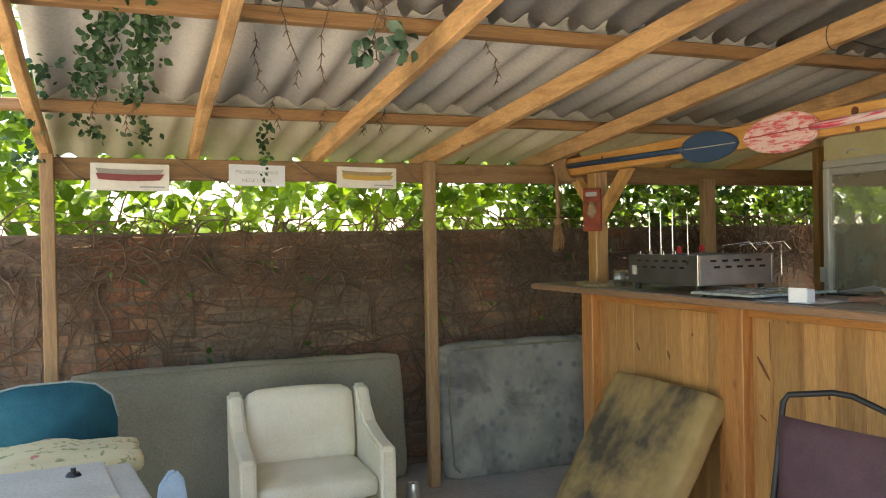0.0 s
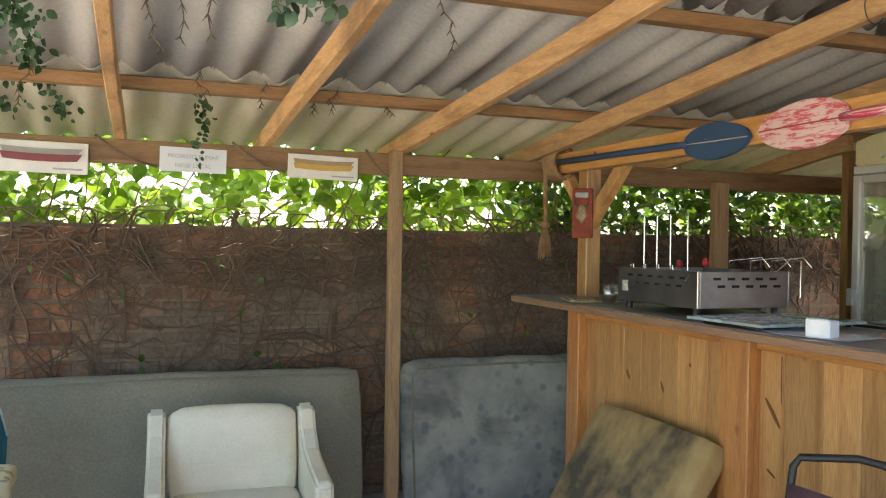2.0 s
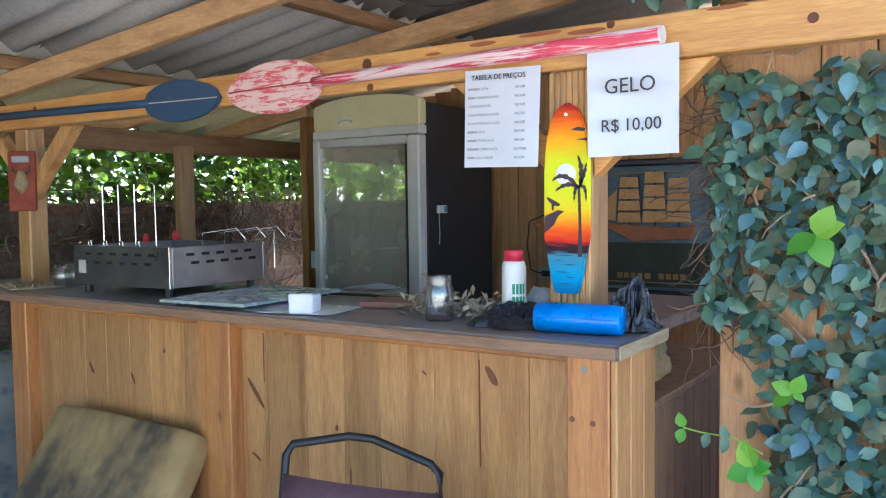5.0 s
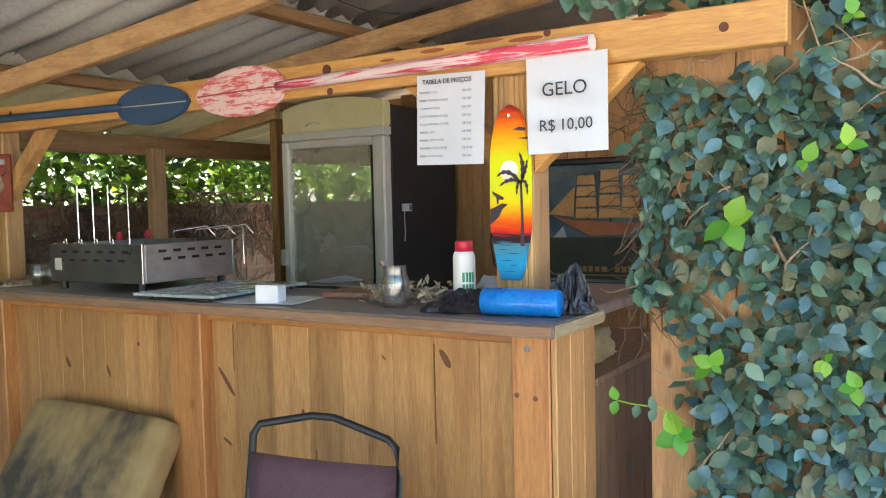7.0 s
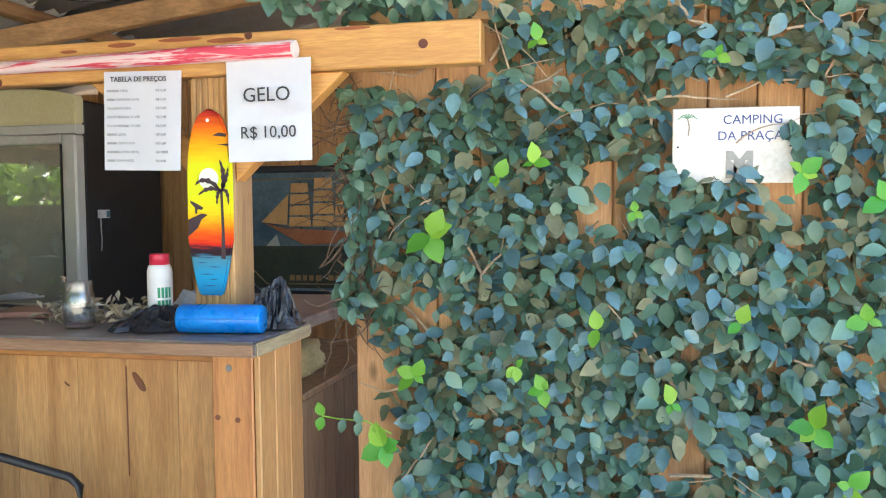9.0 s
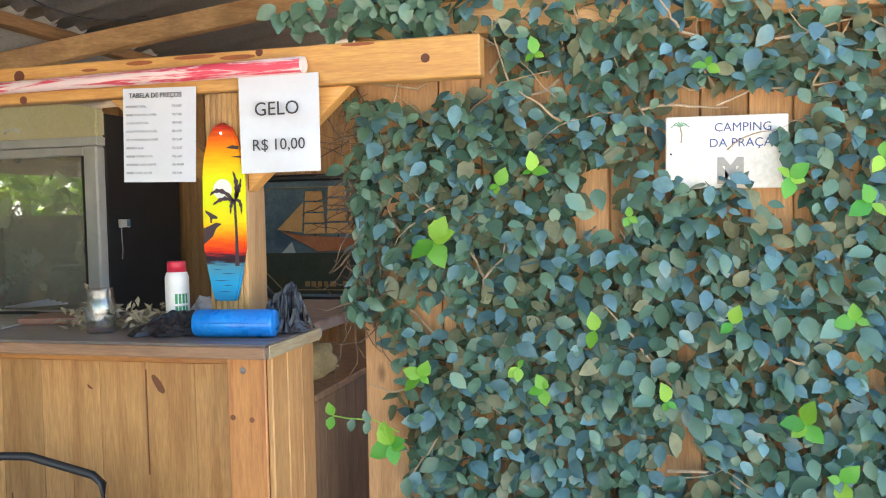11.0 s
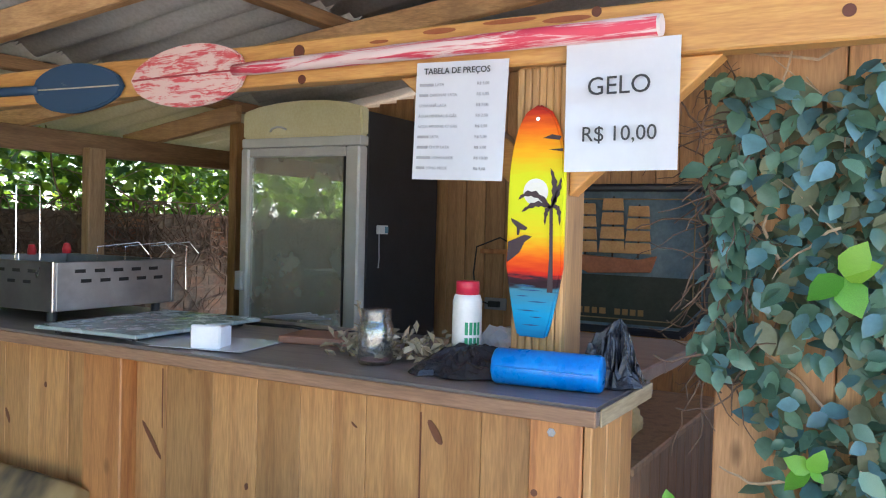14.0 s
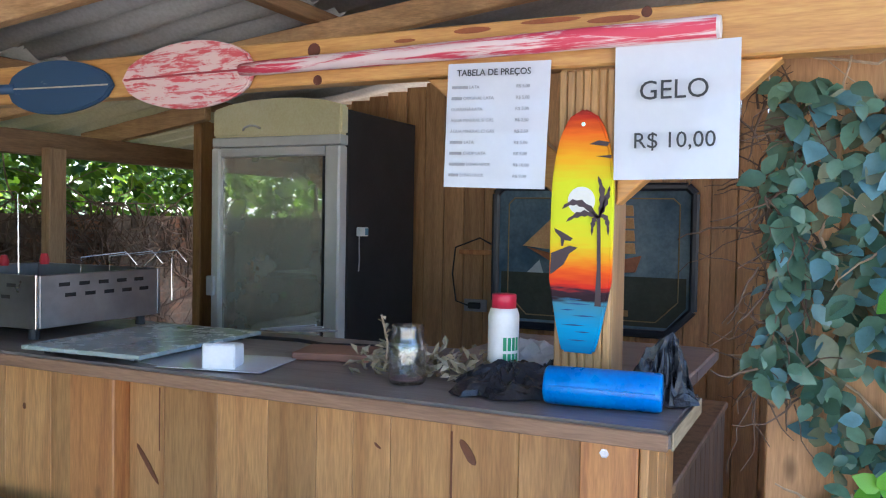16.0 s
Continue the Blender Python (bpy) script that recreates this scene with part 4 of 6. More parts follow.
for k in range(26):
    a, r = rng.uniform(0, 6.28), rng.uniform(0.0, 0.012)
    q = rng.uniform(0.012, 0.03)
    tube([(-0.028 + r * math.cos(a), 0.03 + r * math.sin(a), -0.32), (-0.028 + q * math.cos(a), 0.03 + q * math.sin(a), -0.4), (-0.028 + q * 1.1 * math.cos(a), 0.03 + q * 1.2 * math.sin(a), -0.47 + rng.uniform(-0.02, 0.02))], 0.003, 4, tas)
part("tassel", tas, M_ROPE, rope, "frayed rope end")

M_CARVE = surface("red_carved_wood", (0.16, 0.035, 0.022), (0.27, 0.065, 0.035), 0.6, 12, 80, 0.3, spec=0.2)
carv = thing("carved_plaque", (2.705, 4.462, 1.395), "small red-brown carved plaque with a horned face", "plaque", rz=38)
part("plaque_board", box(-0.02, 0.0, -0.052, 0.052, 0, 0.235, 0.008, 2), M_CARVE, carv)
part("plaque_title", box(-0.026, -0.019, -0.033, 0.033, 0.19, 0.215, 0.003), plain("grey_title", (0.3, 0.3, 0.31), 0.5), carv, "small grey lettered strip")
fc = bmesh.new()
bmesh.ops.create_icosphere(fc, subdivisions=3, radius=1.0)
bmesh.ops.transform(fc, matrix=Matrix.Translation((-0.02, 0, 0.115)) @ Matrix.Diagonal((0.018, 0.026, 0.045, 1)), verts=fc.verts)
msk = part("mask", roughen(fc, 0.007, 40), surface("gilt_brown", (0.16, 0.1, 0.05), (0.36, 0.25, 0.13), 0.5, 25, 90, 0.4), carv, "brown carved mask", True)
for s in (-1, 1):
    part("horn", tube([(-0.022, s * 0.012, 0.145), (-0.026, s * 0.03, 0.155), (-0.026, s * 0.034, 0.178)], 0.006, 8, taper=0.3), plain("horn", (0.06, 0.04, 0.03), 0.4), msk)

# ---- painted surfboard on the post ----
brd = thing("painted_surfboard", (2.703, 2.128, 1.185), "small wooden surfboard painted with a sunset and palm", "surfboard", ry=0, rx=0.5)
m_sun, nt, p = nodes_of("sunset_paint")
tc = nt.nodes.new("ShaderNodeTexCoord")
sep = nt.nodes.new("ShaderNodeSeparateXYZ")
wob = nt.nodes.new("ShaderNodeMath")
wob.operation = "MULTIPLY_ADD"
nz = nt.nodes.new("ShaderNodeTexNoise")
mp = nt.nodes.new("ShaderNodeMapping")
mp.inputs["Scale"].default_value = (1, 6, 40)
nt.links.new(tc.outputs["Object"], mp.inputs[0]), nt.links.new(mp.outputs[0], nz.inputs["Vector"])
nz.inputs["Scale"].default_value = 3
nt.links.new(tc.outputs["Object"], sep.inputs[0])
nt.links.new(nz.outputs["Fac"], wob.inputs[0])
wob.inputs[1].default_value = 0.03
nt.links.new(sep.outputs["Z"], wob.inputs[2])
sc = nt.nodes.new("ShaderNodeMath")
sc.operation, sc.inputs[1].default_value = "DIVIDE", 0.475
nt.links.new(wob.outputs[0], sc.inputs[0])
col = ramp(nt, sc.outputs[0], [(0.03, (0.015, 0.2, 0.45)), (0.13, (0.02, 0.33, 0.62)), (0.225, (0.08, 0.26, 0.36)), (0.245, (0.03, 0.015, 0.02)), (0.275, (0.05, 0.02, 0.03)), (0.295, (0.7, 0.03, 0.015)), (0.355, (0.88, 0.13, 0.008)), (0.4, (0.92, 0.36, 0.008)), (0.46, (0.85, 0.7, 0.012)), (0.56, (0.74, 0.8, 0.015)), (0.7, (0.76, 0.78, 0.012)), (0.8, (0.92, 0.45, 0.008)), (0.89, (0.88, 0.16, 0.01)), (0.96, (0.5, 0.03, 0.015)), (0.995, (0.03, 0.012, 0.012))])
nt.links.new(col, p.inputs["Base Color"])
p.inputs["Roughness"].default_value = 0.55
p.inputs["Specular IOR Level"].default_value = 0.15
H = 0.455


def board_half(u):
    return (0.03 + 0.0295 * min(u / 0.3, 1.0) ** 0.8) * (1.0 if u < 0.6 else math.sqrt(max(1 - ((u - 0.6) / 0.4) ** 2.4, 0.0)))


up = [(board_half(k / 30), H * k / 30) for k in range(31)]
bm = slab(up + [(-a, c) for a, c in up[::-1][1:]], 0.014, 0.004, 2)
bmesh.ops.translate(bm, vec=(-0.008, 0, 0), verts=bm.verts)
face = part("board", bm, m_sun, brd)
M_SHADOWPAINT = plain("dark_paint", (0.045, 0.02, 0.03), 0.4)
XS = -0.0085


def flat(name, outline, material, lift=0.0):
    bm = slab([(-y, z) for y, z in outline], 0.0006)
    bmesh.ops.translate(bm, vec=(XS - lift - 0.0006, 0, 0), verts=bm.verts)
    return part(name, bm, material, face)


def frond(a, mid, tip, w):
    """A drooping palm frond with a ragged lower edge, along a bent midrib."""
    a, mid, tip = Vector(a), Vector(mid), Vector(tip)
    n, up, low = 9, [], []
    for k in range(n + 1):
        u = k / n
        c = a * (1 - u) ** 2 + mid * 2 * u * (1 - u) + tip * u * u
        d = ((mid - a) * (1 - u) + (tip - mid) * u).normalized()
        nrm = Vector((-d.y, d.x))
        h = w * math.sin(math.pi * min(u * 0.93 + 0.07, 1.0)) ** 0.7
        up.append(tuple(c + nrm * h * (0.7 if k % 2 else 1.15)))
        low.append(tuple(c - nrm * h * (0.6 if k % 2 else 1.2)))
    return up + low[::-1]


flat("painted_sun", [(0.0 + 0.026 * math.cos(2 * math.pi * k / 28), 0.284 + 0.026 * math.sin(2 * math.pi * k / 28)) for k in range(28)], plain("sun_paint", (0.85, 0.84, 0.78), 0.4))
flat("palm_trunk", [(0.031, 0.09), (0.043, 0.09), (0.0405, 0.16), (0.037, 0.255), (0.0305, 0.255), (0.0335, 0.16)], M_SHADOWPAINT, 0.0008)
for tip, mid, w in (((-0.036, 0.268), (-0.008, 0.3), 0.006), ((-0.028, 0.244), (0.004, 0.272), 0.0055), ((0.03, 0.33), (0.048, 0.29), 0.006), ((0.0525, 0.312), (0.05, 0.285), 0.0045), ((0.0525, 0.22), (0.052, 0.268), 0.0045), ((0.022, 0.22), (0.022, 0.26), 0.0045)):
    flat("palm_frond", frond((0.034, 0.253), mid, tip, w), M_SHADOWPAINT, 0.0014)
for k, (y, z, L) in enumerate(((0.0, 0.092, 0.05), (-0.02, 0.08, 0.03), (0.012, 0.07, 0.044), (-0.008, 0.052, 0.05), (0.01, 0.04, 0.03), (0.0, 0.024, 0.04), (-0.012, 0.1, 0.04))):
    flat("painted_ripple", [(y - L / 2, z), (y, z + 0.0016), (y + L / 2, z + 0.0004), (y, z - 0.0012)], plain("ripple_paint", (0.01, 0.07, 0.2), 0.5), 0.0004)
flat("painted_rock", [(-0.055, 0.185), (-0.02, 0.2), (-0.004, 0.197), (-0.02, 0.185), (-0.03, 0.165), (-0.048, 0.15), (-0.056, 0.145)], M_SHADOWPAINT, 0.0008)
flat("painted_shape", [(-0.05, 0.232), (-0.036, 0.226), (-0.014, 0.214), (-0.018, 0.209), (-0.03, 0.21), (-0.032, 0.199), (-0.036, 0.199), (-0.037, 0.214), (-0.048, 0.225)], M_SHADOWPAINT, 0.0012)
flat("painted_cloud", [(0.012, 0.388), (0.046, 0.384), (0.05, 0.391), (0.03, 0.395)], M_SHADOWPAINT, 0.0008)
flat("painted_cloud", [(0.024, 0.33 + 0.036), (0.054, 0.362), (0.054, 0.368)], M_SHADOWPAINT, 0.0008)
part("screw", cyl(0.004, -0.002, 0, 10, m=Matrix.Translation((-0.0085, 0, 0.425)) @ pose(0, 0, 0, 0, 90, 0)), M_CHROME, brd)

# ---- framed ship picture on the back wall ----
OPIC = (4.90, 2.71, 0.945)
pic = thing("ship_picture", OPIC, "dark octagonal framed picture of a sailing ship on dark wood", "picture")
W, HH, C = 0.46, 0.65, 0.11
octo = [(-W, C), (-W + C, 0), (W - C, 0), (W, C), (W, HH - C * 0.3), (W - C * 0.3, HH), (-W + C * 0.3, HH), (-W, HH - C * 0.3)]
part("picture_board", slab(octo, 0.02, 0.004, 1), surface("painted_sea_sky", (0.05, 0.11, 0.17), (0.2, 0.3, 0.36), 0.6, 4, 60, 0.1), pic)
ring = [(-0.006, y, z) for y, z in octo] + [(-0.006, *octo[0])]
for a, c in zip(ring, ring[1:]):
    part("frame_piece", tube([a, c], 0.019, 8), plain("dark_blue_frame", (0.02, 0.026, 0.04), 0.35), pic)
inner = [(-0.003, y * 0.86, 0.325 + (z - 0.325) * 0.84) for y, z in octo]
for a, c in zip(inner, inner[1:] + inner[:1]):
    part("rope_border", tube([a, c], 0.003, 6), plain("gold_cord", (0.3, 0.22, 0.1), 0.5), pic)


def flat_pic(name, outline, material, x=-0.002, label=""):
    bm = slab([(-y, z) for y, z in outline], 0.001)
    bmesh.ops.translate(bm, vec=(x - 0.001, 0, 0), verts=bm.verts)
    return part(name, bm, material, pic, label)


M_SAIL = surface("sail_brown", (0.58, 0.34, 0.14), (0.72, 0.45, 0.2), 0.8, 10, 120, 0.2)
flat_pic("painted_sea", [(-W + 0.03, 0.12), (-W + C, 0.03), (W - C, 0.03), (W - 0.03, 0.12), (W - 0.03, 0.25), (-W + 0.03, 0.25)], surface("sea_green", (0.03, 0.04, 0.03), (0.06, 0.07, 0.05), 0.6, 5, 60, 0.1), -0.0005)
hull = slab([(-0.30, 0.37), (-0.19, 0.345), (0.15, 0.325), (0.235, 0.345), (0.21, 0.27), (-0.08, 0.255), (-0.17, 0.30)], 0.02, 0.003, 1)
bmesh.ops.transform(hull, matrix=Matrix.Translation((-0.021, 0, 0)) @ Matrix.Diagonal((1, -1, 1, 1)), verts=hull.verts)
bmesh.ops.reverse_faces(hull, faces=hull.faces)
part("ship_hull", hull, surface("hull_red_brown", (0.34, 0.11, 0.045), (0.46, 0.17, 0.07), 0.45, 8, 90, 0.2), pic, "red-brown wooden hull")
for y0, top in ((-0.1, 0.585), (0.03, 0.61), (0.15, 0.575)):
    part("mast", tube([(-0.012, -y0, 0.33), (-0.012, -y0, top)], 0.004, 6), M_DARK, pic)
    n, z = 4, 0.352
    for k in range(n):
        h = (top - 0.352) / n
        w = 0.062 * (1 - 0.06 * k)
        s = slab([(-y0 - w, z), (-y0 + w, z), (-y0 + w * 0.9, z + h * 0.86), (-y0 - w * 0.9, z + h * 0.86)], 0.008, 0.002, 1)
        bmesh.ops.translate(s, vec=(-0.026, 0, 0), verts=s.verts)
        part("sail", s, M_SAIL, pic)
        z += h
flat_pic("jib_sail", [(-0.32, 0.375), (-0.175, 0.36), (-0.165, 0.52)], M_SAIL, -0.012)
flat_pic("bow_wave", [(-0.3, 0.25), (-0.22, 0.25), (-0.24, 0.31)], plain("foam_white", (0.5, 0.58, 0.6), 0.6), -0.003)
for k, w in enumerate((0.028, 0.026, 0.024, 0.024, 0.03, 0.0, 0.026, 0.026, 0.026, 0.026)):
    if w:
        flat_pic("title_bar", [(-0.17 + 0.036 * k, 0.07), (-0.17 + 0.036 * k + w, 0.07), (-0.17 + 0.036 * k + w, 0.098), (-0.17 + 0.036 * k, 0.098)], plain("gilt", (0.36, 0.22, 0.08), 0.5), -0.003)
# ---- grill with skewers ----
OG = (2.63, 3.50, 1.107)
grill = thing("tabletop_grill", OG, "stainless steel tabletop grill with slotted sides and upright skewers", "grill", rz=2)
GL, GD, GB, GT = 0.50, 0.44, 0.030, 0.166
gfront = part("front_panel", box(0, 0.012, 0, GL, GB, GT, 0.002), M_STEEL, grill)
part("back_panel", box(GD - 0.012, GD, 0, GL, GB, GT, 0.002), M_STEEL, grill)
gend = part("end_panel", box(0.0125, GD - 0.0125, 0, 0.012, GB, GT, 0.002), M_STEEL, grill)
part("end_panel", box(0.0125, GD - 0.0125, GL - 0.012, GL, GB, GT, 0.002), M_STEEL, grill)
part("tray", box(0.013, GD - 0.013, 0.013, GL - 0.013, GB, GB + 0.01, 0.001), M_DARK, grill)
part("corner_trim", box(-0.002, 0.004, -0.002, 0.004, GB, GT + 0.002, 0.001), M_CHROME, grill, "bright folded corner")
M_SLOT = plain("slot_black", (0.008, 0.008, 0.008), 0.8)
for row in range(2):
    for k in range(6):
        y = 0.07 + k * 0.066 + row * 0.02
        part("slot", box(-0.0008, -0.0002, y, y + 0.032, GT - 0.032 - row * 0.03, GT - 0.023 - row * 0.03, 0), M_SLOT, gfront)
    for k in range(5):
        x = 0.07 + k * 0.066 + row * 0.02
        part("slot", box(x, x + 0.035, -0.0008, -0.0002, GT - 0.032 - row * 0.028, GT - 0.022 - row * 0.028, 0), M_SLOT, gend)
part("switch_plate", box(-0.002, -0.0003, 0.43, 0.47, 0.07, 0.115, 0.001), plain("worn_label", (0.45, 0.43, 0.38), 0.6), grill)
for x, y in ((0.03, 0.04), (0.03, 0.46), (0.40, 0.04), (0.40, 0.46)):
    part("foot", cyl(0.014, 0, GB, 12, m=Matrix.Translation((x, y, 0))), M_DARK, grill)
for k in range(4):
    y = 0.14 + 0.085 * k
    pts = [(0.05, y, GT - 0.02), (0.052, y + 0.004, GT + 0.21)] if k else [(0.05, y - 0.02, GT - 0.02), (0.05, y - 0.018, GT + 0.205), (0.055, y, GT + 0.212), (0.055, y + 0.08, GT + 0.212)]
    part("skewer", tube(pts, 0.0019, 6), M_CHROME, grill, "bright steel skewer")
    part("skewer_grip", tube([(0.02, y + 0.03, GT), (0.02, y + 0.032, GT + 0.016), (0.02, y + 0.045, GT + 0.016), (0.02, y + 0.047, GT)], 0.0022, 6), M_CHROME, grill)
for y, z in ((0.36, 0.02), (0.2, 0.07)):
    part("red_knob", lathe([(0.0, 0.0), (0.012, 0.0), (0.014, 0.012), (0.009, 0.03), (0.0, 0.032)], 14), plain("red_plastic", (0.45, 0.02, 0.03), 0.35), grill).location = (0.2, y, GT + z * 0.2)
for k in range(3):
    part("wire_rack", tube([(0.16 + 0.1 * k, 0.02, GT), (0.17 + 0.1 * k, 0.03, GT + 0.04), (0.24 + 0.1 * k, -0.06, GT + 0.055), (0.26 + 0.1 * k, -0.08, GT + 0.02)], 0.0018, 6), M_CHROME, grill)
part("wire_handle", tube([(GD - 0.02, 0.05, GT), (GD + 0.03, 0.03, GT + 0.05), (GD + 0.05, 0.0, GT + 0.04), (GD + 0.05, 0.0, GT - 0.1)], 0.003, 6), M_CHROME, grill)

# glasses and tray beside the grill
M_CLEAR = glass("clear_glass", (0.93, 0.935, 0.93), 0.02, 0.14)
tray = thing("wooden_tray", (2.64, 4.33, 1.107), "pale wooden tray with sticks on the bar top", "tray", rz=-20)
part("tray_plate", box(-0.09, 0.1, -0.12, 0.12, 0, 0.009, 0.003), wood("pale_tray", (0.46, 0.36, 0.22), (0.3, 0.22, 0.12), "y"), tray)
for k in range(6):
    part("stick", tube([(-0.07 + 0.02 * k, -0.1, 0.012), (-0.06 + 0.018 * k, 0.11, 0.012 + 0.003 * (k % 2))], 0.004, 6), M_TWIGPALE, tray)
for k in range(3):
    g = thing("small_glass", (2.68 + 0.075 * k, 4.18 + 0.05 * (k % 2), 1.107), "small clear glass jar on the bar top", "glass", group="small glasses")
    part("glass_wall", lathe([(0.0, 0.0), (0.032, 0.0), (0.034, 0.06), (0.027, 0.07), (0.028, 0.085), (0.0265, 0.085), (0.025, 0.07), (0.031, 0.058), (0.029, 0.006), (0.0, 0.006)], 20), M_CLEAR, g, smooth=True)

# sheet of glass, papers and paper holder
pg = thing("glass_plate", (2.74, 3.22, 1.118), "greenish sheet of thick glass with a pale sky sheen painted in", "glass plate", rz=4)
# pale base and low transmission stand in for the bright sky it reflects
m_pg, nt, p = nodes_of("sky_pale_plate_glass")
vec, _ = mapped(nt)
p.inputs["Base Color"].default_value = (0.4, 0.48, 0.46, 1)
p.inputs["Transmission Weight"].default_value = 0.2
nt.links.new(ramp(nt, noise_node(nt, vec, 18, 4), [(0.35, (0.08,) * 3), (0.7, (0.4,) * 3)]), p.inputs["Roughness"])
part("glass_sheet", slab([(-0.17, 0), (0.17, 0), (0.17, 0.01), (-0.17, 0.01)], 0.46, 0.002, 1), m_pg, pg).location.x = -0.24
for k in range(5):
    part("spacer", cyl(0.006, 0.0101, 0.0115, 10, m=Matrix.Translation((-0.15 + 0.08 * k, -0.1 + 0.05 * (k % 3), 0))), M_GREYINK, pg)
for sx, sy in ((-0.2, -0.13), (-0.2, 0.13), (0.18, -0.13), (0.18, 0.13)):
    part("pad", cyl(0.008, -0.011, 0.0, 10, m=Matrix.Translation((sx, sy, 0))), M_DARK, pg)
for k, (x, y, rz) in enumerate(((2.645, 3.07, -8), (2.63, 2.9, 12))):
    pp = thing("loose_paper", (x, y, 1.1075 + 0.002 * k), "loose white printed sheet lying on the bar top", "paper", rz=rz, group="loose papers")
    part("paper", box(-0.1, 0.1, -0.13, 0.11, 0, 0.001, 0), M_PAPER, pp)
holder = thing("paper_holder", (2.575, 2.865, 1.107), "small white plastic holder lying on the bar top", "holder", rz=20)
part("holder_body", box(-0.02, 0.05, -0.034, 0.03, 0.0, 0.05, 0.008, 2), plain("white_gloss", (0.75, 0.77, 0.8), 0.4), holder)
part("holder_rim", box(-0.026, -0.018, -0.038, 0.034, 0.0, 0.056, 0.004, 1), plain("white_gloss", (0.75, 0.77, 0.8), 0.4), holder)
wrack = thing("wire_rack", (3.0, 2.98, 1.107), "thin wire rack lying behind the glass plate", "rack", rz=10)
for k in range(4):
    part("wire", tube([(0, -0.12 + 0.02 * k, 0.03 + 0.004 * k), (0.12, 0.1 + 0.02 * k, 0.006)], 0.003, 6), M_GREYINK, wrack)
cb = thing("chopping_board", (2.83, 2.735, 1.107), "small reddish brown chopping board on the bar top", "chopping board", rz=15)
part("board", box(-0.07, 0.07, -0.09, 0.09, 0, 0.018, 0.005, 2), wood("reddish_board", (0.3, 0.14, 0.09), (0.2, 0.085, 0.055), "y", 0.5), cb)
cable = thing("power_cable", (2.95, 2.85, 1.107), "black cable lying along the back of the bar top", "cable")
part("cable", tube([(0.0, 0.25, 0.006), (0.02, 0.1, 0.006), (-0.01, 0.0, 0.006), (0.03, -0.12, 0.006), (0.02, -0.25, 0.006)], 0.005, 8), M_DARK, cable, smooth=True)

# ---- jar, bottle, bag roll, black bags, dry leaves ----
jar = thing("glass_jar", (2.64, 2.455, 1.107), "empty clear screw-top glass jar without a lid", "jar")
part("jar_wall", lathe([(0.0, 0.001), (0.033, 0.0), (0.037, 0.006), (0.038, 0.075), (0.034, 0.087), (0.031, 0.092), (0.0335, 0.096), (0.031, 0.1), (0.0335, 0.104), (0.031, 0.109), (0.033, 0.114), (0.03, 0.1145), (0.029, 0.09), (0.0355, 0.074), (0.0345, 0.008), (0.0, 0.007)], 32), M_CLEAR, jar, smooth=True)
part("jar_residue", cyl(0.032, 0.0075, 0.0095, 24), plain("pink_residue", (0.4, 0.25, 0.27), 0.5), jar)

bot = thing("drain_cleaner_bottle", (2.735, 2.29, 1.107), "white plastic bottle with red cap and green lettering bars", "bottle")
bbody = part("bottle_body", lathe([(0.0, 0.0), (0.028, 0.0), (0.031, 0.004), (0.031, 0.135), (0.027, 0.148), (0.022, 0.152), (0.0, 0.153)], 28), plain("white_bottle", (0.76, 0.76, 0.75), 0.35), bot, smooth=True)
part("cap", lathe([(0.0, 0.15), (0.0245, 0.15), (0.0245, 0.176), (0.023, 0.178), (0.0, 0.178)], 28), plain("red_cap", (0.58, 0.025, 0.06), 0.35), bbody, "red screw cap", True)


def bottle_bar(a0, a1, z0, z1, material):
    bm = bmesh.new()
    n = 5
    lo = [bm.verts.new((0.0314 * math.cos(radians(a0 + (a1 - a0) * k / n)), 0.0314 * math.sin(radians(a0 + (a1 - a0) * k / n)), z0)) for k in range(n + 1)]
    hi = [bm.verts.new((v.co.x, v.co.y, z1)) for v in lo]
    for k in range(n):
        bm.faces.new((lo[k], lo[k + 1], hi[k + 1], hi[k]))
    return part("label_bar", bm, material, bbody)


M_GREENINK = plain("green_ink", (0.02, 0.3, 0.13), 0.4)
for z0, cols in ((0.068, (200, 217, 234, 251)), (0.036, (200, 217, 234, 251))):
    for a in cols:
        bottle_bar(a, a + 12.5, z0, z0 + 0.026, M_GREENINK)
bottle_bar(200, 250, 0.022, 0.03, plain("red_ink", (0.55, 0.04, 0.08), 0.4))

roll = thing("bag_roll", (2.61, 2.055, 1.141), "bright blue roll of plastic bags lying on the bar top", "roll", rz=7)
M_BLUE = surface("blue_plastic", (0.005, 0.17, 0.62), (0.012, 0.25, 0.75), 0.28, 12, 120, 0.1)
prof = [(0.0, -0.1), (0.012, -0.102), (0.031, -0.1), (0.0335, -0.096), (0.034, 0.0), (0.0335, 0.096), (0.031, 0.1), (0.0, 0.1)]
bm = lathe(prof, 32)
bmesh.ops.transform(bm, matrix=pose(0, 0, 0, 90, 0, 0), verts=bm.verts)
part("roll_body", bm, M_BLUE, roll, smooth=True)
part("roll_flap", tube([(-0.034, -0.09, 0.003), (-0.035, 0.0, 0.005), (-0.034, 0.09, 0.004)], 0.0014, 5), M_BLUE, roll)
for k in range(5):
    r = 0.008 + 0.005 * k
    part("roll_fold", tube([(r * math.cos(a), 0.1005, r * math.sin(a)) for a in [j * 0.5 for j in range(13)]], 0.0012, 4), M_BLUE, roll)

M_BAG = surface("black_bag", (0.014, 0.015, 0.02), (0.03, 0.032, 0.042), 0.2, 14, 60, 0.6, dist=0.008)


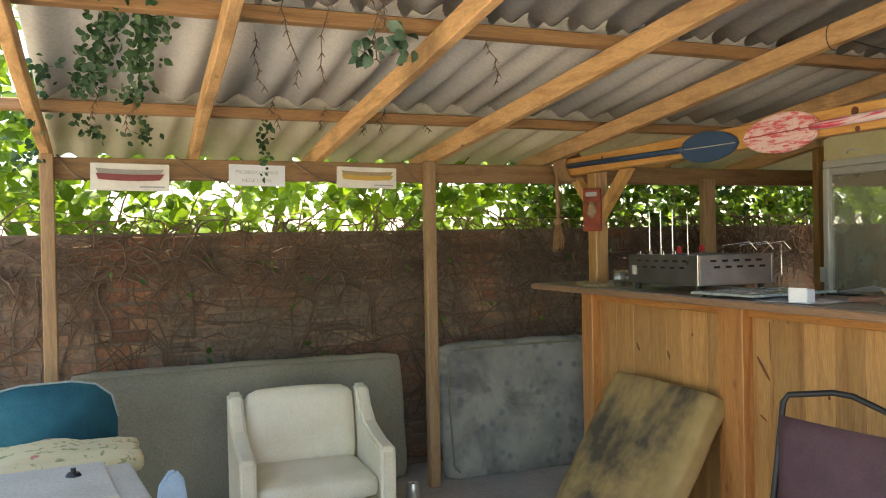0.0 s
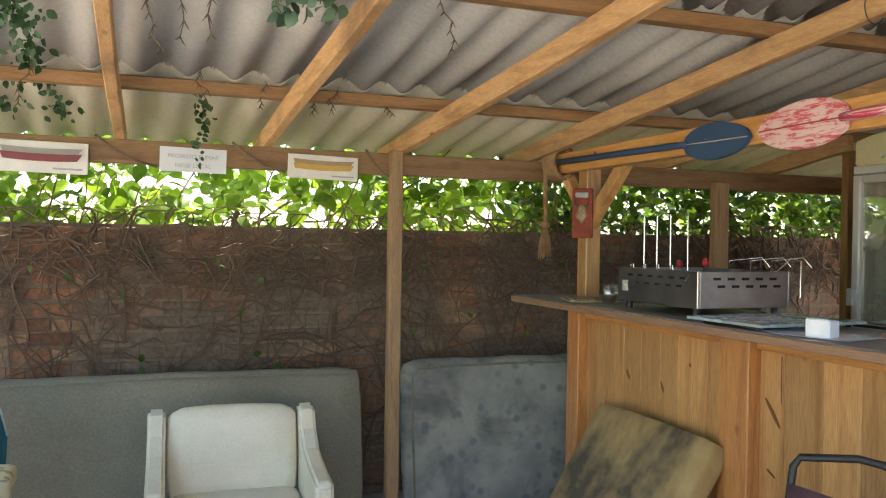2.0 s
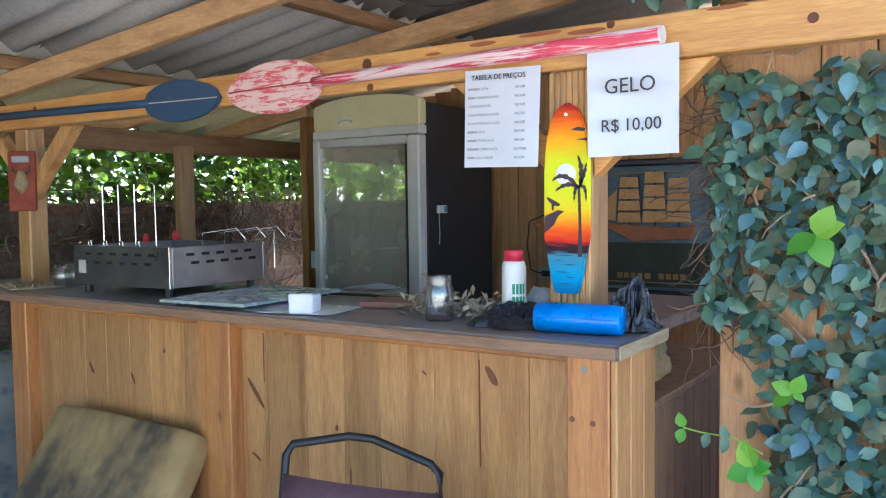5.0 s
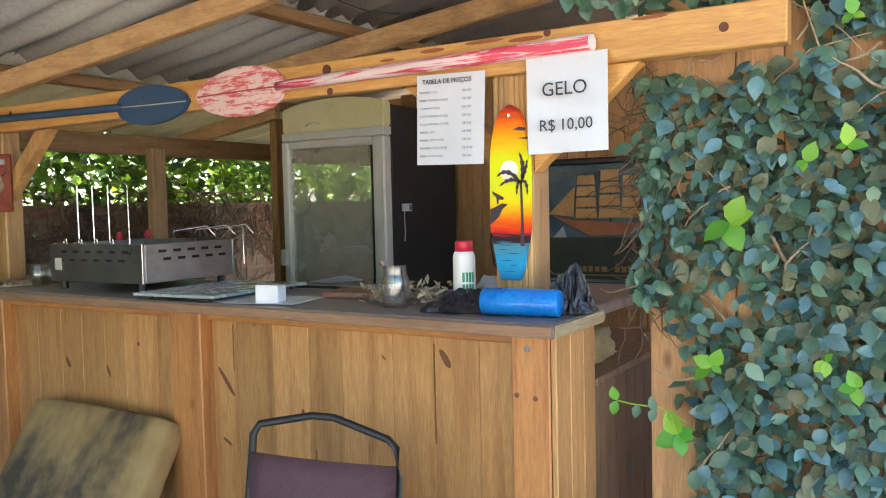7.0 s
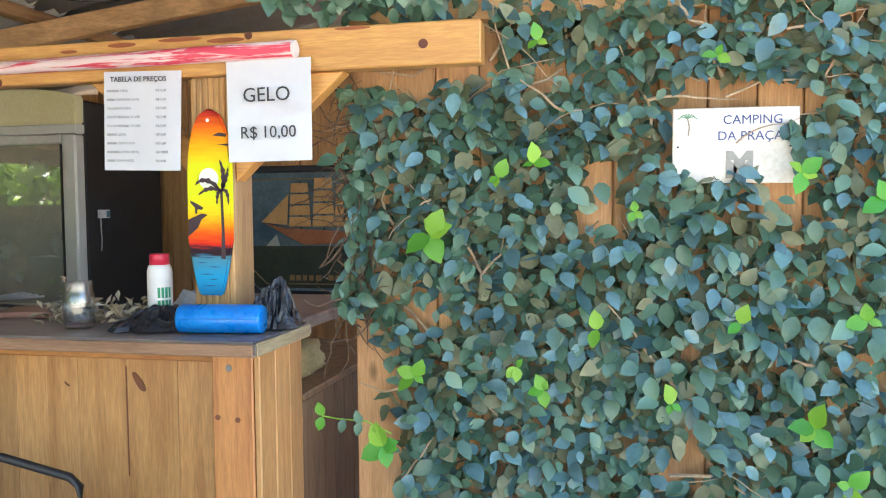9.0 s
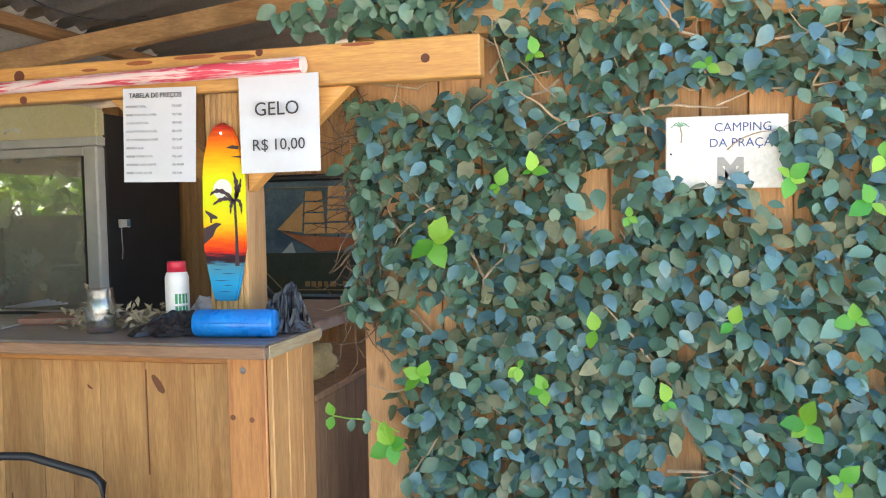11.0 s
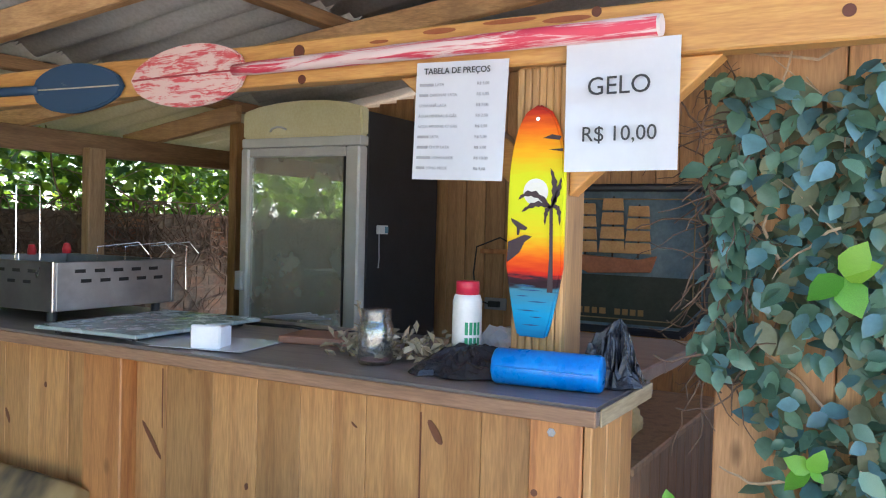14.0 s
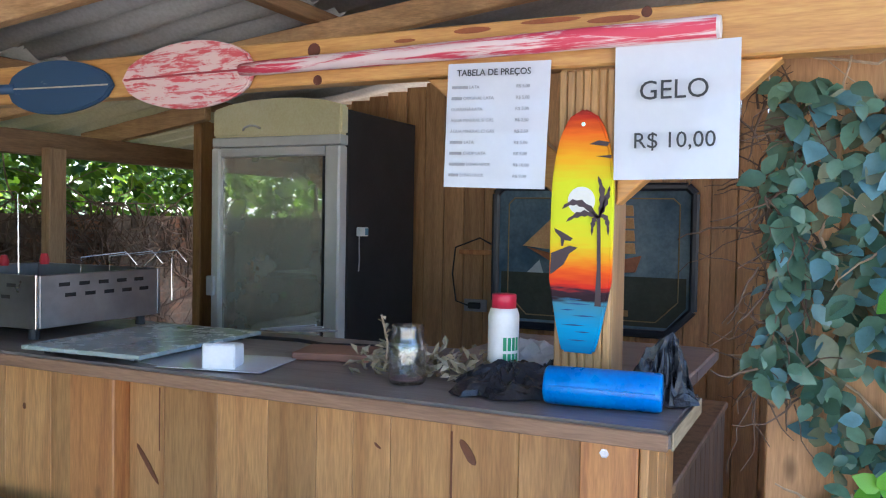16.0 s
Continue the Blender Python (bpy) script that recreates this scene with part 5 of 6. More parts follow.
def crumple(sx, sy, sz, seed, sub=3, sharp=0.5):
    """A heap of creased film: facets with sharp ridges."""
    r = random.Random(seed)
    bm = bmesh.new()
    bmesh.ops.create_icosphere(bm, subdivisions=sub, radius=1.0)
    for v in bm.verts:
        d = v.co.normalized()
        f = 0.85 + sharp * 0.9 * noise.noise(d * 1.7 + Vector((seed, 0, 0))) + sharp * 0.45 * noise.noise(d * 4 + Vector((0, seed, 0))) + r.uniform(-0.06, 0.06)
        v.co = Vector((d.x * sx * f, d.y * sy * f, max(d.z * f, -0.3) * sz))
    lo = min(v.co.z for v in bm.verts)
    bmesh.ops.translate(bm, vec=(0, 0, -lo), verts=bm.verts)
    return bm


def film(rx, ry, h, power, seed, lean=(0.0, 0.0), rings=13, spokes=44):
    """A sheet of thin film gathered to a peak, with radial pleats and a ragged flared rim."""
    r = random.Random(seed)
    bm = bmesh.new()
    ph = r.uniform(0, 6)
    grid = []
    for i in range(rings + 1):
        u = i / rings
        ring = []
        for j in range(spokes):
            a = 2 * math.pi * j / spokes
            q = Vector((math.cos(a) * 1.5, math.sin(a) * 1.5, seed))
            flare = 1 + 0.35 * noise.noise(q) + 0.12 * noise.noise(q * 4)
            pleat = 1 - abs(2 * noise.noise(q * 1.9 + Vector((ph, 0, u * 0.9)))) - 0.35 * abs(noise.noise(q * 5 + Vector((0, ph, u * 3))))
            z = h * (1 - u) ** power + h * 0.35 * (pleat - 0.45) * math.sin(math.pi * min(u * 1.05, 1)) + h * 0.3 * noise.noise(Vector((q.x * 3, q.y * 3, u * 6 + seed))) * math.sin(math.pi * u)
            w = (u * 0.97 + 0.03) * flare * (1 - 0.12 * pleat)
            ring.append(bm.verts.new((rx * w * math.cos(a) + lean[0] * (1 - u), ry * w * math.sin(a) + lean[1] * (1 - u), max(z, 0.0012 + 0.004 * r.random()))))
        grid.append(ring)
    for r0, r1 in zip(grid, grid[1:]):
        for j in range(spokes):
            k = (j + 1) % spokes
            bm.faces.new((r0[j], r1[j], r1[k])), bm.faces.new((r0[j], r1[k], r0[k]))
    bm.faces.new(grid[0])
    return bm


bag = thing("black_plastic_bag", (2.69, 2.255, 1.107), "crumpled shiny black plastic bag on the bar top", "plastic bag", group="black bags")
part("film", film(0.135, 0.12, 0.052, 0.6, 3.0), M_BAG, bag)
bag = thing("black_plastic_bag", (2.73, 1.985, 1.107), "pulled-up shiny black plastic bag on the bar's end", "plastic bag", group="black bags")
part("film", film(0.1, 0.075, 0.125, 1.15, 8.0, (0.0, -0.025)), M_BAG, bag)
bag = thing("black_plastic_bag", (2.775, 2.195, 1.107), "small black plastic bag tucked behind the post", "plastic bag", group="black bags")
part("film", film(0.03, 0.04, 0.05, 0.9, 5.0), M_BAG, bag)
rag = thing("white_bag", (2.88, 2.27, 1.107), "crumpled white plastic bag behind the post", "plastic bag")
part("film", crumple(0.05, 0.075, 0.058, 5.0), plain("white_film", (0.6, 0.62, 0.68), 0.4), rag)

dry = thing("dry_leaves", (2.73, 2.47, 1.107), "heap of dry pale curled leaves on the bar top", "dry leaves", kind="stuff")
M_DRY = leaf_material("dry_leaf", (0.26, 0.21, 0.14), (0.46, 0.4, 0.3), 0.8, 0.1, 0.2)
bm = bmesh.new()
r = random.Random(21)
for k in range(210):
    c = Vector((r.gauss(0, 0.035), r.uniform(-0.16, 0.14), 0))
    c.z = 0.008 + r.random() ** 2 * 0.045
    m = Matrix.Translation(c) @ Euler((r.uniform(-1, 1), r.uniform(-1, 1), r.uniform(0, 6.3))).to_matrix().to_4x4()
    L, w = r.uniform(0.018, 0.042), r.uniform(0.003, 0.007)
    q = [m @ Vector(v) for v in ((0, 0, 0), (L * 0.5, w, 0.006), (L, 0, -0.002), (L * 0.5, -w, 0.006), (L * 0.5, 0, -0.002))]
    vs = [bm.verts.new((v.x, v.y, max(v.z, 0.001))) for v in q]
    for f in ((0, 1, 4), (1, 2, 4), (2, 3, 4), (3, 0, 4)):
        bm.faces.new([vs[i] for i in f])
part("leaf_heap", bm, M_DRY, dry)
sprig = thing("dried_sprig", (2.72, 2.55, 1.107), "dried upright sprig in the leaf heap", "sprig")
part("stem", tube([(0, 0, 0), (0.01, 0.0, 0.06), (0.0, 0.01, 0.12)], 0.0025, 6), M_TWIGPALE, sprig)
for k in range(7):
    bm = bmesh.new()
    a = k * 1.3
    vs = [bm.verts.new(v) for v in ((0, 0, 0), (0.007, 0.012, 0.005), (0.002, 0.022, 0), (-0.005, 0.01, 0.004))]
    bm.faces.new(vs)
    part("dry_leaf", bm, M_DRY, sprig).matrix_basis = Matrix.Translation((0, 0, 0.05 + 0.01 * k)) @ pose(0, 0, 0, 30, 0, math.degrees(a))

# ---- low shelf unit at the bar's near end ----
# plank colour darkened for the shade between counter end and ivy wall
M_SHELF = wood("shaded_shelf_plank", (0.22, 0.13, 0.065), (0.13, 0.075, 0.035), "z", 0.65)
shelf = thing("low_shelf", (2.907, 1.985, 0), "rough plank side unit behind the counter's end", "shelf")
for k in range(11):
    part("shelf_board", box(k * 0.082, 0.0805 + k * 0.082, 0, 0.016, 0, 0.878, 0.003), M_SHELF, shelf)
part("shelf_top", box(0, 0.9, -0.008, 0.55, 0.88, 0.9, 0.004), M_SHELF, shelf)
part("shelf_back", box(0.0, 0.9, 0.55, 0.566, 0, 1.06, 0.003), M_SHELF, shelf)
sack = thing("yellow_sack", (3.16, 2.12, 0.901), "dull yellow crumpled sack on the low shelf", "sack")
part("sack_cloth", crumple(0.22, 0.085, 0.085, 13.0), surface("yellow_cloth", (0.42, 0.32, 0.13), (0.58, 0.45, 0.2), 0.9, 8, 90, 0.4), sack, smooth=True)

# things on the back wall
sock = thing("wall_socket", (4.925, 3.28, 1.02), "grey plug in a wall socket with black cable", "socket")
part("socket_plate", box(-0.01, 0, -0.06, 0.06, -0.03, 0.03, 0.003), plain("grey_socket", (0.3, 0.3, 0.3), 0.5), sock)
part("plug", box(-0.035, -0.01, -0.03, 0.03, -0.015, 0.015, 0.005, 2), M_DARK, sock)
part("plug_cable", tube([(-0.03, 0.03, 0), (-0.04, 0.09, 0.02), (-0.02, 0.12, 0.15), (-0.012, 0.11, 0.28), (-0.012, -0.02, 0.33), (-0.012, -0.08, 0.3)], 0.004, 7), M_DARK, sock, smooth=True)
hook = thing("wall_hook", (4.925, 3.28, 1.28), "brown wooden hook rail on the plank wall", "hook rail")
part("rail", box(-0.02, 0, -0.09, 0.09, -0.012, 0.012, 0.004), M_RED, hook)

# ---- plaques and notice on the header beam ----
def plaque(x0, w, h, col, dark, label, slope):
    o = thing("boat_plaque", (x0, 4.855, 1.765), label, "plaque", ry=slope, group="boat plaques")
    part("plaque_board", box(0, w, -0.018, 0, -h, 0, 0.003), plain("plaque_white", (0.72, 0.7, 0.66), 0.5), o)

    def half_hull(z_top, depth, c, lift):
        pts = []
        for k in range(13):
            u = k / 12
            pts.append((0.07 * w + 0.86 * w * u, -z_top - 0.005 * math.sin(math.pi * u)))
        low = [(0.1 * w + 0.78 * w * u, -z_top - depth * (math.sin(math.pi * (0.12 + 0.76 * u)) ** 0.2)) for u in [k / 12 for k in range(12, -1, -1)]]
        bm = bmesh.new()
        f = bm.faces.new([bm.verts.new((x, -0.018, z)) for x, z in pts + low])
        ex = bmesh.ops.extrude_face_region(bm, geom=[f])
        bmesh.ops.translate(bm, vec=(0, -lift, 0), verts=[v for v in ex["geom"] if isinstance(v, bmesh.types.BMVert)])
        bmesh.ops.recalc_face_normals(bm, faces=bm.faces)
        return bm

    part("hull_strake", half_hull(h * 0.2, h * 0.26, None, 0.012), plain("strake", dark, 0.5), o)
    part("half_hull", half_hull(h * 0.38, h * 0.26, None, 0.02), plain("hull_paint", col, 0.45), o)
    part("title_bar", box(w * 0.62, w * 0.94, -0.0186, -0.0181, -h * 0.88, -h * 0.82, 0), M_GREYINK, o)
    return o


plaque(0.164, 0.36, 0.132, (0.2, 0.03, 0.035), (0.3, 0.29, 0.27), "white plaque with a dark red half boat hull", 1.0)
plaque(1.372, 0.33, 0.112, (0.55, 0.34, 0.07), (0.35, 0.26, 0.15), "white plaque with a yellow half boat hull", 1.2)
ns = thing("smoking_notice", (0.811, 4.85, 1.768), "white paper notice that forbids smoking", "notice", ry=1)
bm = box(0, 0.285, -0.002, 0, -0.108, 0, 0)
part("paper", bm, M_PAPER, ns)
words("PROIBIDO FUMAR", 0.027, ns, M_GREYINK, Matrix.Translation((0.142, -0.003, -0.048)) @ FACING_Y, align="CENTER")
words("NESSE LOCAL", 0.025, ns, M_GREYINK, Matrix.Translation((0.142, -0.003, -0.088)) @ FACING_Y, align="CENTER")

# ---- camp sign on the ivy wall ----
sg = thing("camp_sign", (2.782, 1.038, 1.607), "worn white sign with blue letters, half covered by creeper", "sign", rx=0.6)
part("sign_plate", box(-0.004, 0.002, -0.264, 0, -0.165, 0, 0.002), surface("sign_white", (0.6, 0.56, 0.5), (0.74, 0.7, 0.64), 0.3, 6, 90, 0.1), sg)
M_SIGNBLUE = plain("sign_blue", (0.06, 0.09, 0.25), 0.5)
words("CAMPING", 0.028, sg, M_SIGNBLUE, Matrix.Translation((-0.005, -0.168, -0.036)) @ FACING, align="CENTER")
words("DA PRAÇA", 0.028, sg, M_SIGNBLUE, Matrix.Translation((-0.005, -0.163, -0.071)) @ FACING, align="CENTER")
words("M", 0.075, sg, plain("worn_grey_letter", (0.3, 0.29, 0.26), 0.4), Matrix.Translation((-0.005, -0.142, -0.15)) @ FACING, align="CENTER", bold=0.0045)
for x in (0.012, 0.246):
    part("screw", cyl(0.0025, -0.001, 0.0, 8, m=Matrix.Translation((-0.0045, -x, -0.085)) @ pose(0, 0, 0, 0, 90, 0)), M_DARK, sg)
M_PALMGREEN = plain("palm_print", (0.16, 0.35, 0.22), 0.5)
part("palm_stem", tube([(-0.0045, -0.034, -0.06), (-0.0045, -0.036, -0.04), (-0.0045, -0.032, -0.022)], 0.0016, 5), plain("palm_brown", (0.4, 0.32, 0.22), 0.6), sg)
for a in range(6):
    d = radians(20 + 28 * a)
    part("palm_leaf", tube([(-0.0045, -0.032, -0.022), (-0.0045, -0.032 - 0.013 * math.cos(d), -0.022 + 0.011 * math.sin(d)), (-0.0045, -0.032 - 0.022 * math.cos(d), -0.028 + 0.012 * math.sin(d))], 0.0014, 5), M_PALMGREEN, sg)

# ---- leaves ----
LEAF = np.array([(0, 0, 0), (0.14, 0.2, 0.05), (0.42, 0.33, 0.08), (0.72, 0.235, 0.03), (1.0, 0, -0.13), (0.72, -0.235, 0.03), (0.42, -0.33, 0.08), (0.14, -0.2, 0.05), (0.25, 0, 0.0), (0.62, 0, -0.01)])
LEAF_F = [(0, 1, 8), (1, 2, 8), (2, 9, 8), (2, 3, 9), (3, 4, 9), (4, 5, 9), (5, 6, 9), (6, 8, 9), (6, 7, 8), (7, 0, 8)]


def leaf_mesh(name, frames, material):
    """One mesh of many leaves; frames: (place, way of the tip, normal, length, breadth)."""
    n = len(frames)
    co = np.empty((n, len(LEAF), 3))
    for k, (c, d, nn, L, w) in enumerate(frames):
        d = d / np.linalg.norm(d)
        s = np.cross(nn, d)
        s /= np.linalg.norm(s) + 1e-9
        u = np.cross(d, s)
        co[k] = c + L * (LEAF[:, :1] * d + w * LEAF[:, 1:2] * s + LEAF[:, 2:] * u)
    faces = (np.array(LEAF_F)[None] + (np.arange(n) * len(LEAF))[:, None, None]).reshape(-1, 3)
    me = bpy.data.meshes.new(name)
    me.from_pydata(co.reshape(-1, 3), [], faces.tolist())
    me.materials.append(material)
    me.polygons.foreach_set("use_smooth", [True] * len(me.polygons))
    return me


def leaf_frames(n, place, facing, size, seed, tilt=0.7, droop=0.6):
    r = np.random.RandomState(seed)
    out = []
    for _ in range(n):
        c = place(r)
        if c is None:
            continue
        nn = np.array(facing) + tilt * r.normal(size=3) * 0.6
        nn /= np.linalg.norm(nn)
        d = np.cross(nn, r.normal(size=3)) + np.array((0, 0, -droop))
        d -= nn * (d @ nn)
        out.append((np.array(c), d, nn, size * r.uniform(0.6, 1.35), r.uniform(0.85, 1.2)))
    return out


def ivy_depth(y, z):
    return noise.noise(Vector((y * 2.3, z * 2.3, 4.2)))


BARE = ((0.9, 1.625, 0.17, 0.06), (1.74, 0.72, 0.075, 0.2), (1.765, 0.98, 0.055, 0.17), (1.66, 0.95, 0.03, 0.06), (1.3, 1.72, 0.1, 0.03), (1.62, 1.14, 0.035, 0.05))


def ivy_place(r):
    y, z = 1.8 - 2.66 * r.uniform() ** 1.1, r.uniform(0.2, 2.3)
    d = ivy_depth(y, z)
    for cy, cz, ry, rz in BARE:
        if ((y - cy) / ry) ** 2 + ((z - cz) / rz) ** 2 < 1:
            return None
    if noise.noise(Vector((y * 5.5, z * 5.5, 1.3))) < -0.47 or (y > 1.66 and r.uniform() < 0.35):
        return None
    if y > 1.735 and z < 1.09 and r.uniform() < 0.93:
        return None
    if 1.70 < z < 1.84 and y > 1.42:
        return None
    x = 2.835 - 0.075 * r.uniform() ** 1.3 - 0.03 * max(d, 0)
    if 0.77 < y < 1.05 and 1.43 < z < 1.62:
        x = min(x, 2.775) if (z < 1.47 or y < 0.82) else 2.84
        if x > 2.8:
            return None
    return (x, y, z)


ivy = thing("creeping_fig", (2.85, 0.5, 0), "dense climbing fig with blue-green leaves covering the plank wall", "climbing plant")
INV = Matrix.Translation((-2.85, -0.5, 0))


def ivy_part(name, me, label=""):
    ob = new(name, me)
    me.transform(INV)
    ob.parent = ivy
    return tagged(ob, label, kind="stuff")


ivy_part("foliage", leaf_mesh("foliage", leaf_frames(9500, ivy_place, (-1, 0, 0.6), 0.045, 31, 0.75, 1.3), M_IVY), "glossy blue-green leaves")
# outer leaves tilted upward, with the sky's blue painted on
ivy_part("young_foliage", leaf_mesh("young_foliage", leaf_frames(4200, lambda r: (lambda q: q and (q[0] - 0.012, q[1], q[2]))(ivy_place(r)), (-1, 0, 0.85), 0.046, 33, 0.7, 1.4), M_IVYSHEEN), "leaves with the sky's blue sheen in their colour")
ivy_part("old_foliage", leaf_mesh("old_foliage", leaf_frames(8000, lambda r: (lambda q: q and (min(q[0] + 0.014, 2.838), q[1], q[2]))(ivy_place(r)), (-1, 0, 0.2), 0.05, 37, 0.9, 0.9), M_IVYOLD), "duller older leaves")
# tufts that hang over the edge and above the beam
def edge_place(r):
    z = r.uniform(1.06, 1.70)
    return (2.80 - 0.06 * r.uniform(), 1.76 + 0.05 * r.uniform() * (0.4 + abs(math.sin(z * 7))), z) if noise.noise(Vector((z * 6, 0, 2))) > -0.15 else None


ivy_part("foliage", leaf_mesh("foliage", leaf_frames(120, edge_place, (-1, 0.4, 0.2), 0.042, 41), M_IVY))
ivy_part("foliage", leaf_mesh("foliage", leaf_frames(90, lambda r: (2.76 - 0.05 * r.uniform(), r.uniform(1.55, 1.98), r.uniform(1.85, 1.93)), (-1, 0, 0.3), 0.045, 43), M_IVY))


def twigs(n, start, way, length, rad, seed, steps=7, wild=0.5):
    r = random.Random(seed)
    bm = bmesh.new()
    for _ in range(n):
        p, d = Vector(start(r)), Vector(way(r)).normalized()
        pts = [p.copy()]
        L = length * r.uniform(0.5, 1.4)
        for k in range(steps):
            d = (d + wild * Vector((r.gauss(0, 0.25), r.gauss(0, 1), r.gauss(0, 1))) * 0.5).normalized()
            p = p + d * L / steps
            pts.append(p.copy())
        tube(pts, rad * r.uniform(0.5, 1.5), 5, bm, 0.4)
    return bm


bm = twigs(300, lambda r: (2.825 - r.random() * 0.05, r.uniform(-0.8, 1.7), r.uniform(0.1, 2.2)), lambda r: (0, r.uniform(-1, 1), r.uniform(-0.3, 1)), 0.25, 0.003, 5)
bmesh.ops.transform(bm, matrix=INV, verts=bm.verts)
tagged(part("stem_net", bm, M_TWIGPALE, ivy, "pale woody stems"), kind="stuff")
bm = twigs(170, lambda r: (2.84 - r.random() * 0.06, r.uniform(1.74, 1.835), r.uniform(1.1, 1.68)), lambda r: (r.uniform(-0.3, 0.3), r.uniform(-0.5, 0.7), r.uniform(-1, 0.6)), 0.12, 0.0022, 6)
bmesh.ops.transform(bm, matrix=INV, verts=bm.verts)
tagged(part("twig_tangle", bm, M_TWIG, ivy, "tangle of dead brown twigs"), kind="stuff")
# single leaves and fresh shoots that stand out
one = leaf_mesh("leaf", [(np.zeros(3), np.array((1.0, 0, 0)), np.array((0, 0, 1.0)), 1.0, 1.0)], M_IVY)
one_new = leaf_mesh("leaf", [(np.zeros(3), np.array((1.0, 0, 0)), np.array((0, 0, 1.0)), 1.0, 1.15)], M_SHOOT)


def place_leaf(me, c, d, nn, size, parent, off):
    d, nn = Vector(d).normalized(), Vector(nn).normalized()
    s = nn.cross(d).normalized()
    u = d.cross(s)
    ob = new("leaf", me)
    ob.parent = parent
    m = Matrix((d, s, u)).transposed().to_4x4()
    ob.matrix_basis = Matrix.Translation(Vector(c) - Vector(off)) @ m @ Matrix.Scale(size, 4)
    return ob


OFF = (2.85, 0.5, 0)
for c, d, nn, L, w in leaf_frames(230, lambda r: (2.745 - 0.03 * r.uniform(), r.uniform(0.1, 1.7), r.uniform(0.45, 1.68)), (-1, 0, 0.7), 0.05, 51, 0.6, 1.3):
    if not (0.72 < c[1] < 1.1 and 1.42 < c[2] < 1.72):
        place_leaf(one, c, d, nn, L, ivy, OFF)
SHOOTS = ((1.58, 1.33, 4, 0.07), (1.70, 0.83, 6, 0.062), (1.62, 1.0, 4, 0.05), (1.34, 1.49, 3, 0.045), (1.42, 1.46, 3, 0.045), (1.12, 1.38, 3, 0.045), (0.95, 1.71, 3, 0.04), (0.78, 1.46, 4, 0.062), (0.62, 1.4, 3, 0.05), (0.75, 0.92, 4, 0.055), (1.32, 0.98, 4, 0.045), (1.38, 1.03, 3, 0.04), (1.04, 0.96, 3, 0.045), (0.68, 0.8, 3, 0.055), (0.9, 1.14, 2, 0.055), (1.33, 1.76, 3, 0.04), (0.65, 1.15, 3, 0.045), (0.6, 1.5, 3, 0.045), (0.92, 0.62, 2, 0.05), (1.2, 1.12, 2, 0.045))
rs = random.Random(77)
for y, z, n, size in SHOOTS:
    for k in range(n):
        a = 2 * math.pi * k / n + rs.uniform(-0.7, 0.7) + y * 9
        place_leaf(one_new, (2.715, y, z), (-0.25, math.cos(a), math.sin(a)), (-1, rs.uniform(-0.7, 0.7), rs.uniform(0.1, 0.9)), size * rs.uniform(0.5, 1.1), ivy, OFF)
runner = [(2.72, 1.68, 0.86), (2.71, 1.74, 0.89), (2.70, 1.81, 0.895), (2.70, 1.845, 0.9)]
bm = tube(runner, 0.002, 5)
bmesh.ops.transform(bm, matrix=INV, verts=bm.verts)
part("runner", bm, M_SHOOT, ivy, "green runner reaching past the wall")
for k, (y, z) in enumerate(((1.75, 0.89), (1.75, 0.885), (1.79, 0.895), (1.845, 0.9), (1.845, 0.898))):
    place_leaf(one_new if k > 2 else one, (2.70, y, z), (-0.2, 0.3, 1 if k % 2 else -1), (-1, 0, 0.3), 0.036, ivy, OFF)

# ---- hedge beyond the garden wall ----
def hedge_place(x0, x1, z0, z1, y0, y1, gap):
    def f(r):
        p = (r.uniform(x0, x1), y0 + (y1 - y0) * r.uniform() ** 1.5, r.uniform(z0, z1))
        return p if noise.noise(Vector((p[0] * 2.2, p[1] * 1.5, p[2] * 3.2))) > gap else None
    return f


hedge = thing("hedge", (2.0, 5.9, 0), "tall sunlit garden hedge beyond the brick wall", "hedge")
HOFF = Matrix.Translation((-2.0, -5.9, 0))


def hedge_part(name, frames, material):
    me = leaf_mesh(name, frames, material)
    me.transform(HOFF)
    ob = new(name, me)
    ob.parent = hedge
    return tagged(ob, kind="stuff")


hedge_part("foliage", leaf_frames(5200, hedge_place(-3.2, 3.4, 1.30, 2.2, 5.5, 6.5, -0.12), (0, -0.5, 0.8), 0.105, 61, 1.0, 0.4), M_HEDGE)
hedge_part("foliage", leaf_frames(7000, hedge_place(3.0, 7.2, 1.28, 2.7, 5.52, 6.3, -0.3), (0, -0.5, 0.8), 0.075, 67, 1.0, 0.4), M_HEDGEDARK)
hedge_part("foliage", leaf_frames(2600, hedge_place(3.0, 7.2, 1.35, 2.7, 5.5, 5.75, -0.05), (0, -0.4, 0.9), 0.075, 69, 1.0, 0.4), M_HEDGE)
hedge_part("foliage", leaf_frames(3200, hedge_place(-4.8, 0.3, 1.2, 3.3, 5.6, 7.4, -0.25), (0, -0.5, 0.8), 0.13, 65, 1.0, 0.4), M_HEDGE)
hedge_part("foliage", leaf_frames(9000, hedge_place(-4.5, 9.0, 1.2, 3.4, 6.6, 8.2, -0.08), (0, -0.5, 0.8), 0.15, 63, 1.0, 0.4), M_HEDGE)
bm = twigs(150, lambda r: (r.uniform(-3, 6.5), r.uniform(5.45, 6.0), r.uniform(1.3, 1.5)), lambda r: (r.uniform(-1, 1), 0, r.uniform(0.1, 1)), 0.6, 0.006, 8, 8, 0.5)
for v in bm.verts:
    v.co = HOFF @ v.co
tagged(part("branch_tangle", bm, M_BARK, hedge), kind="stuff")
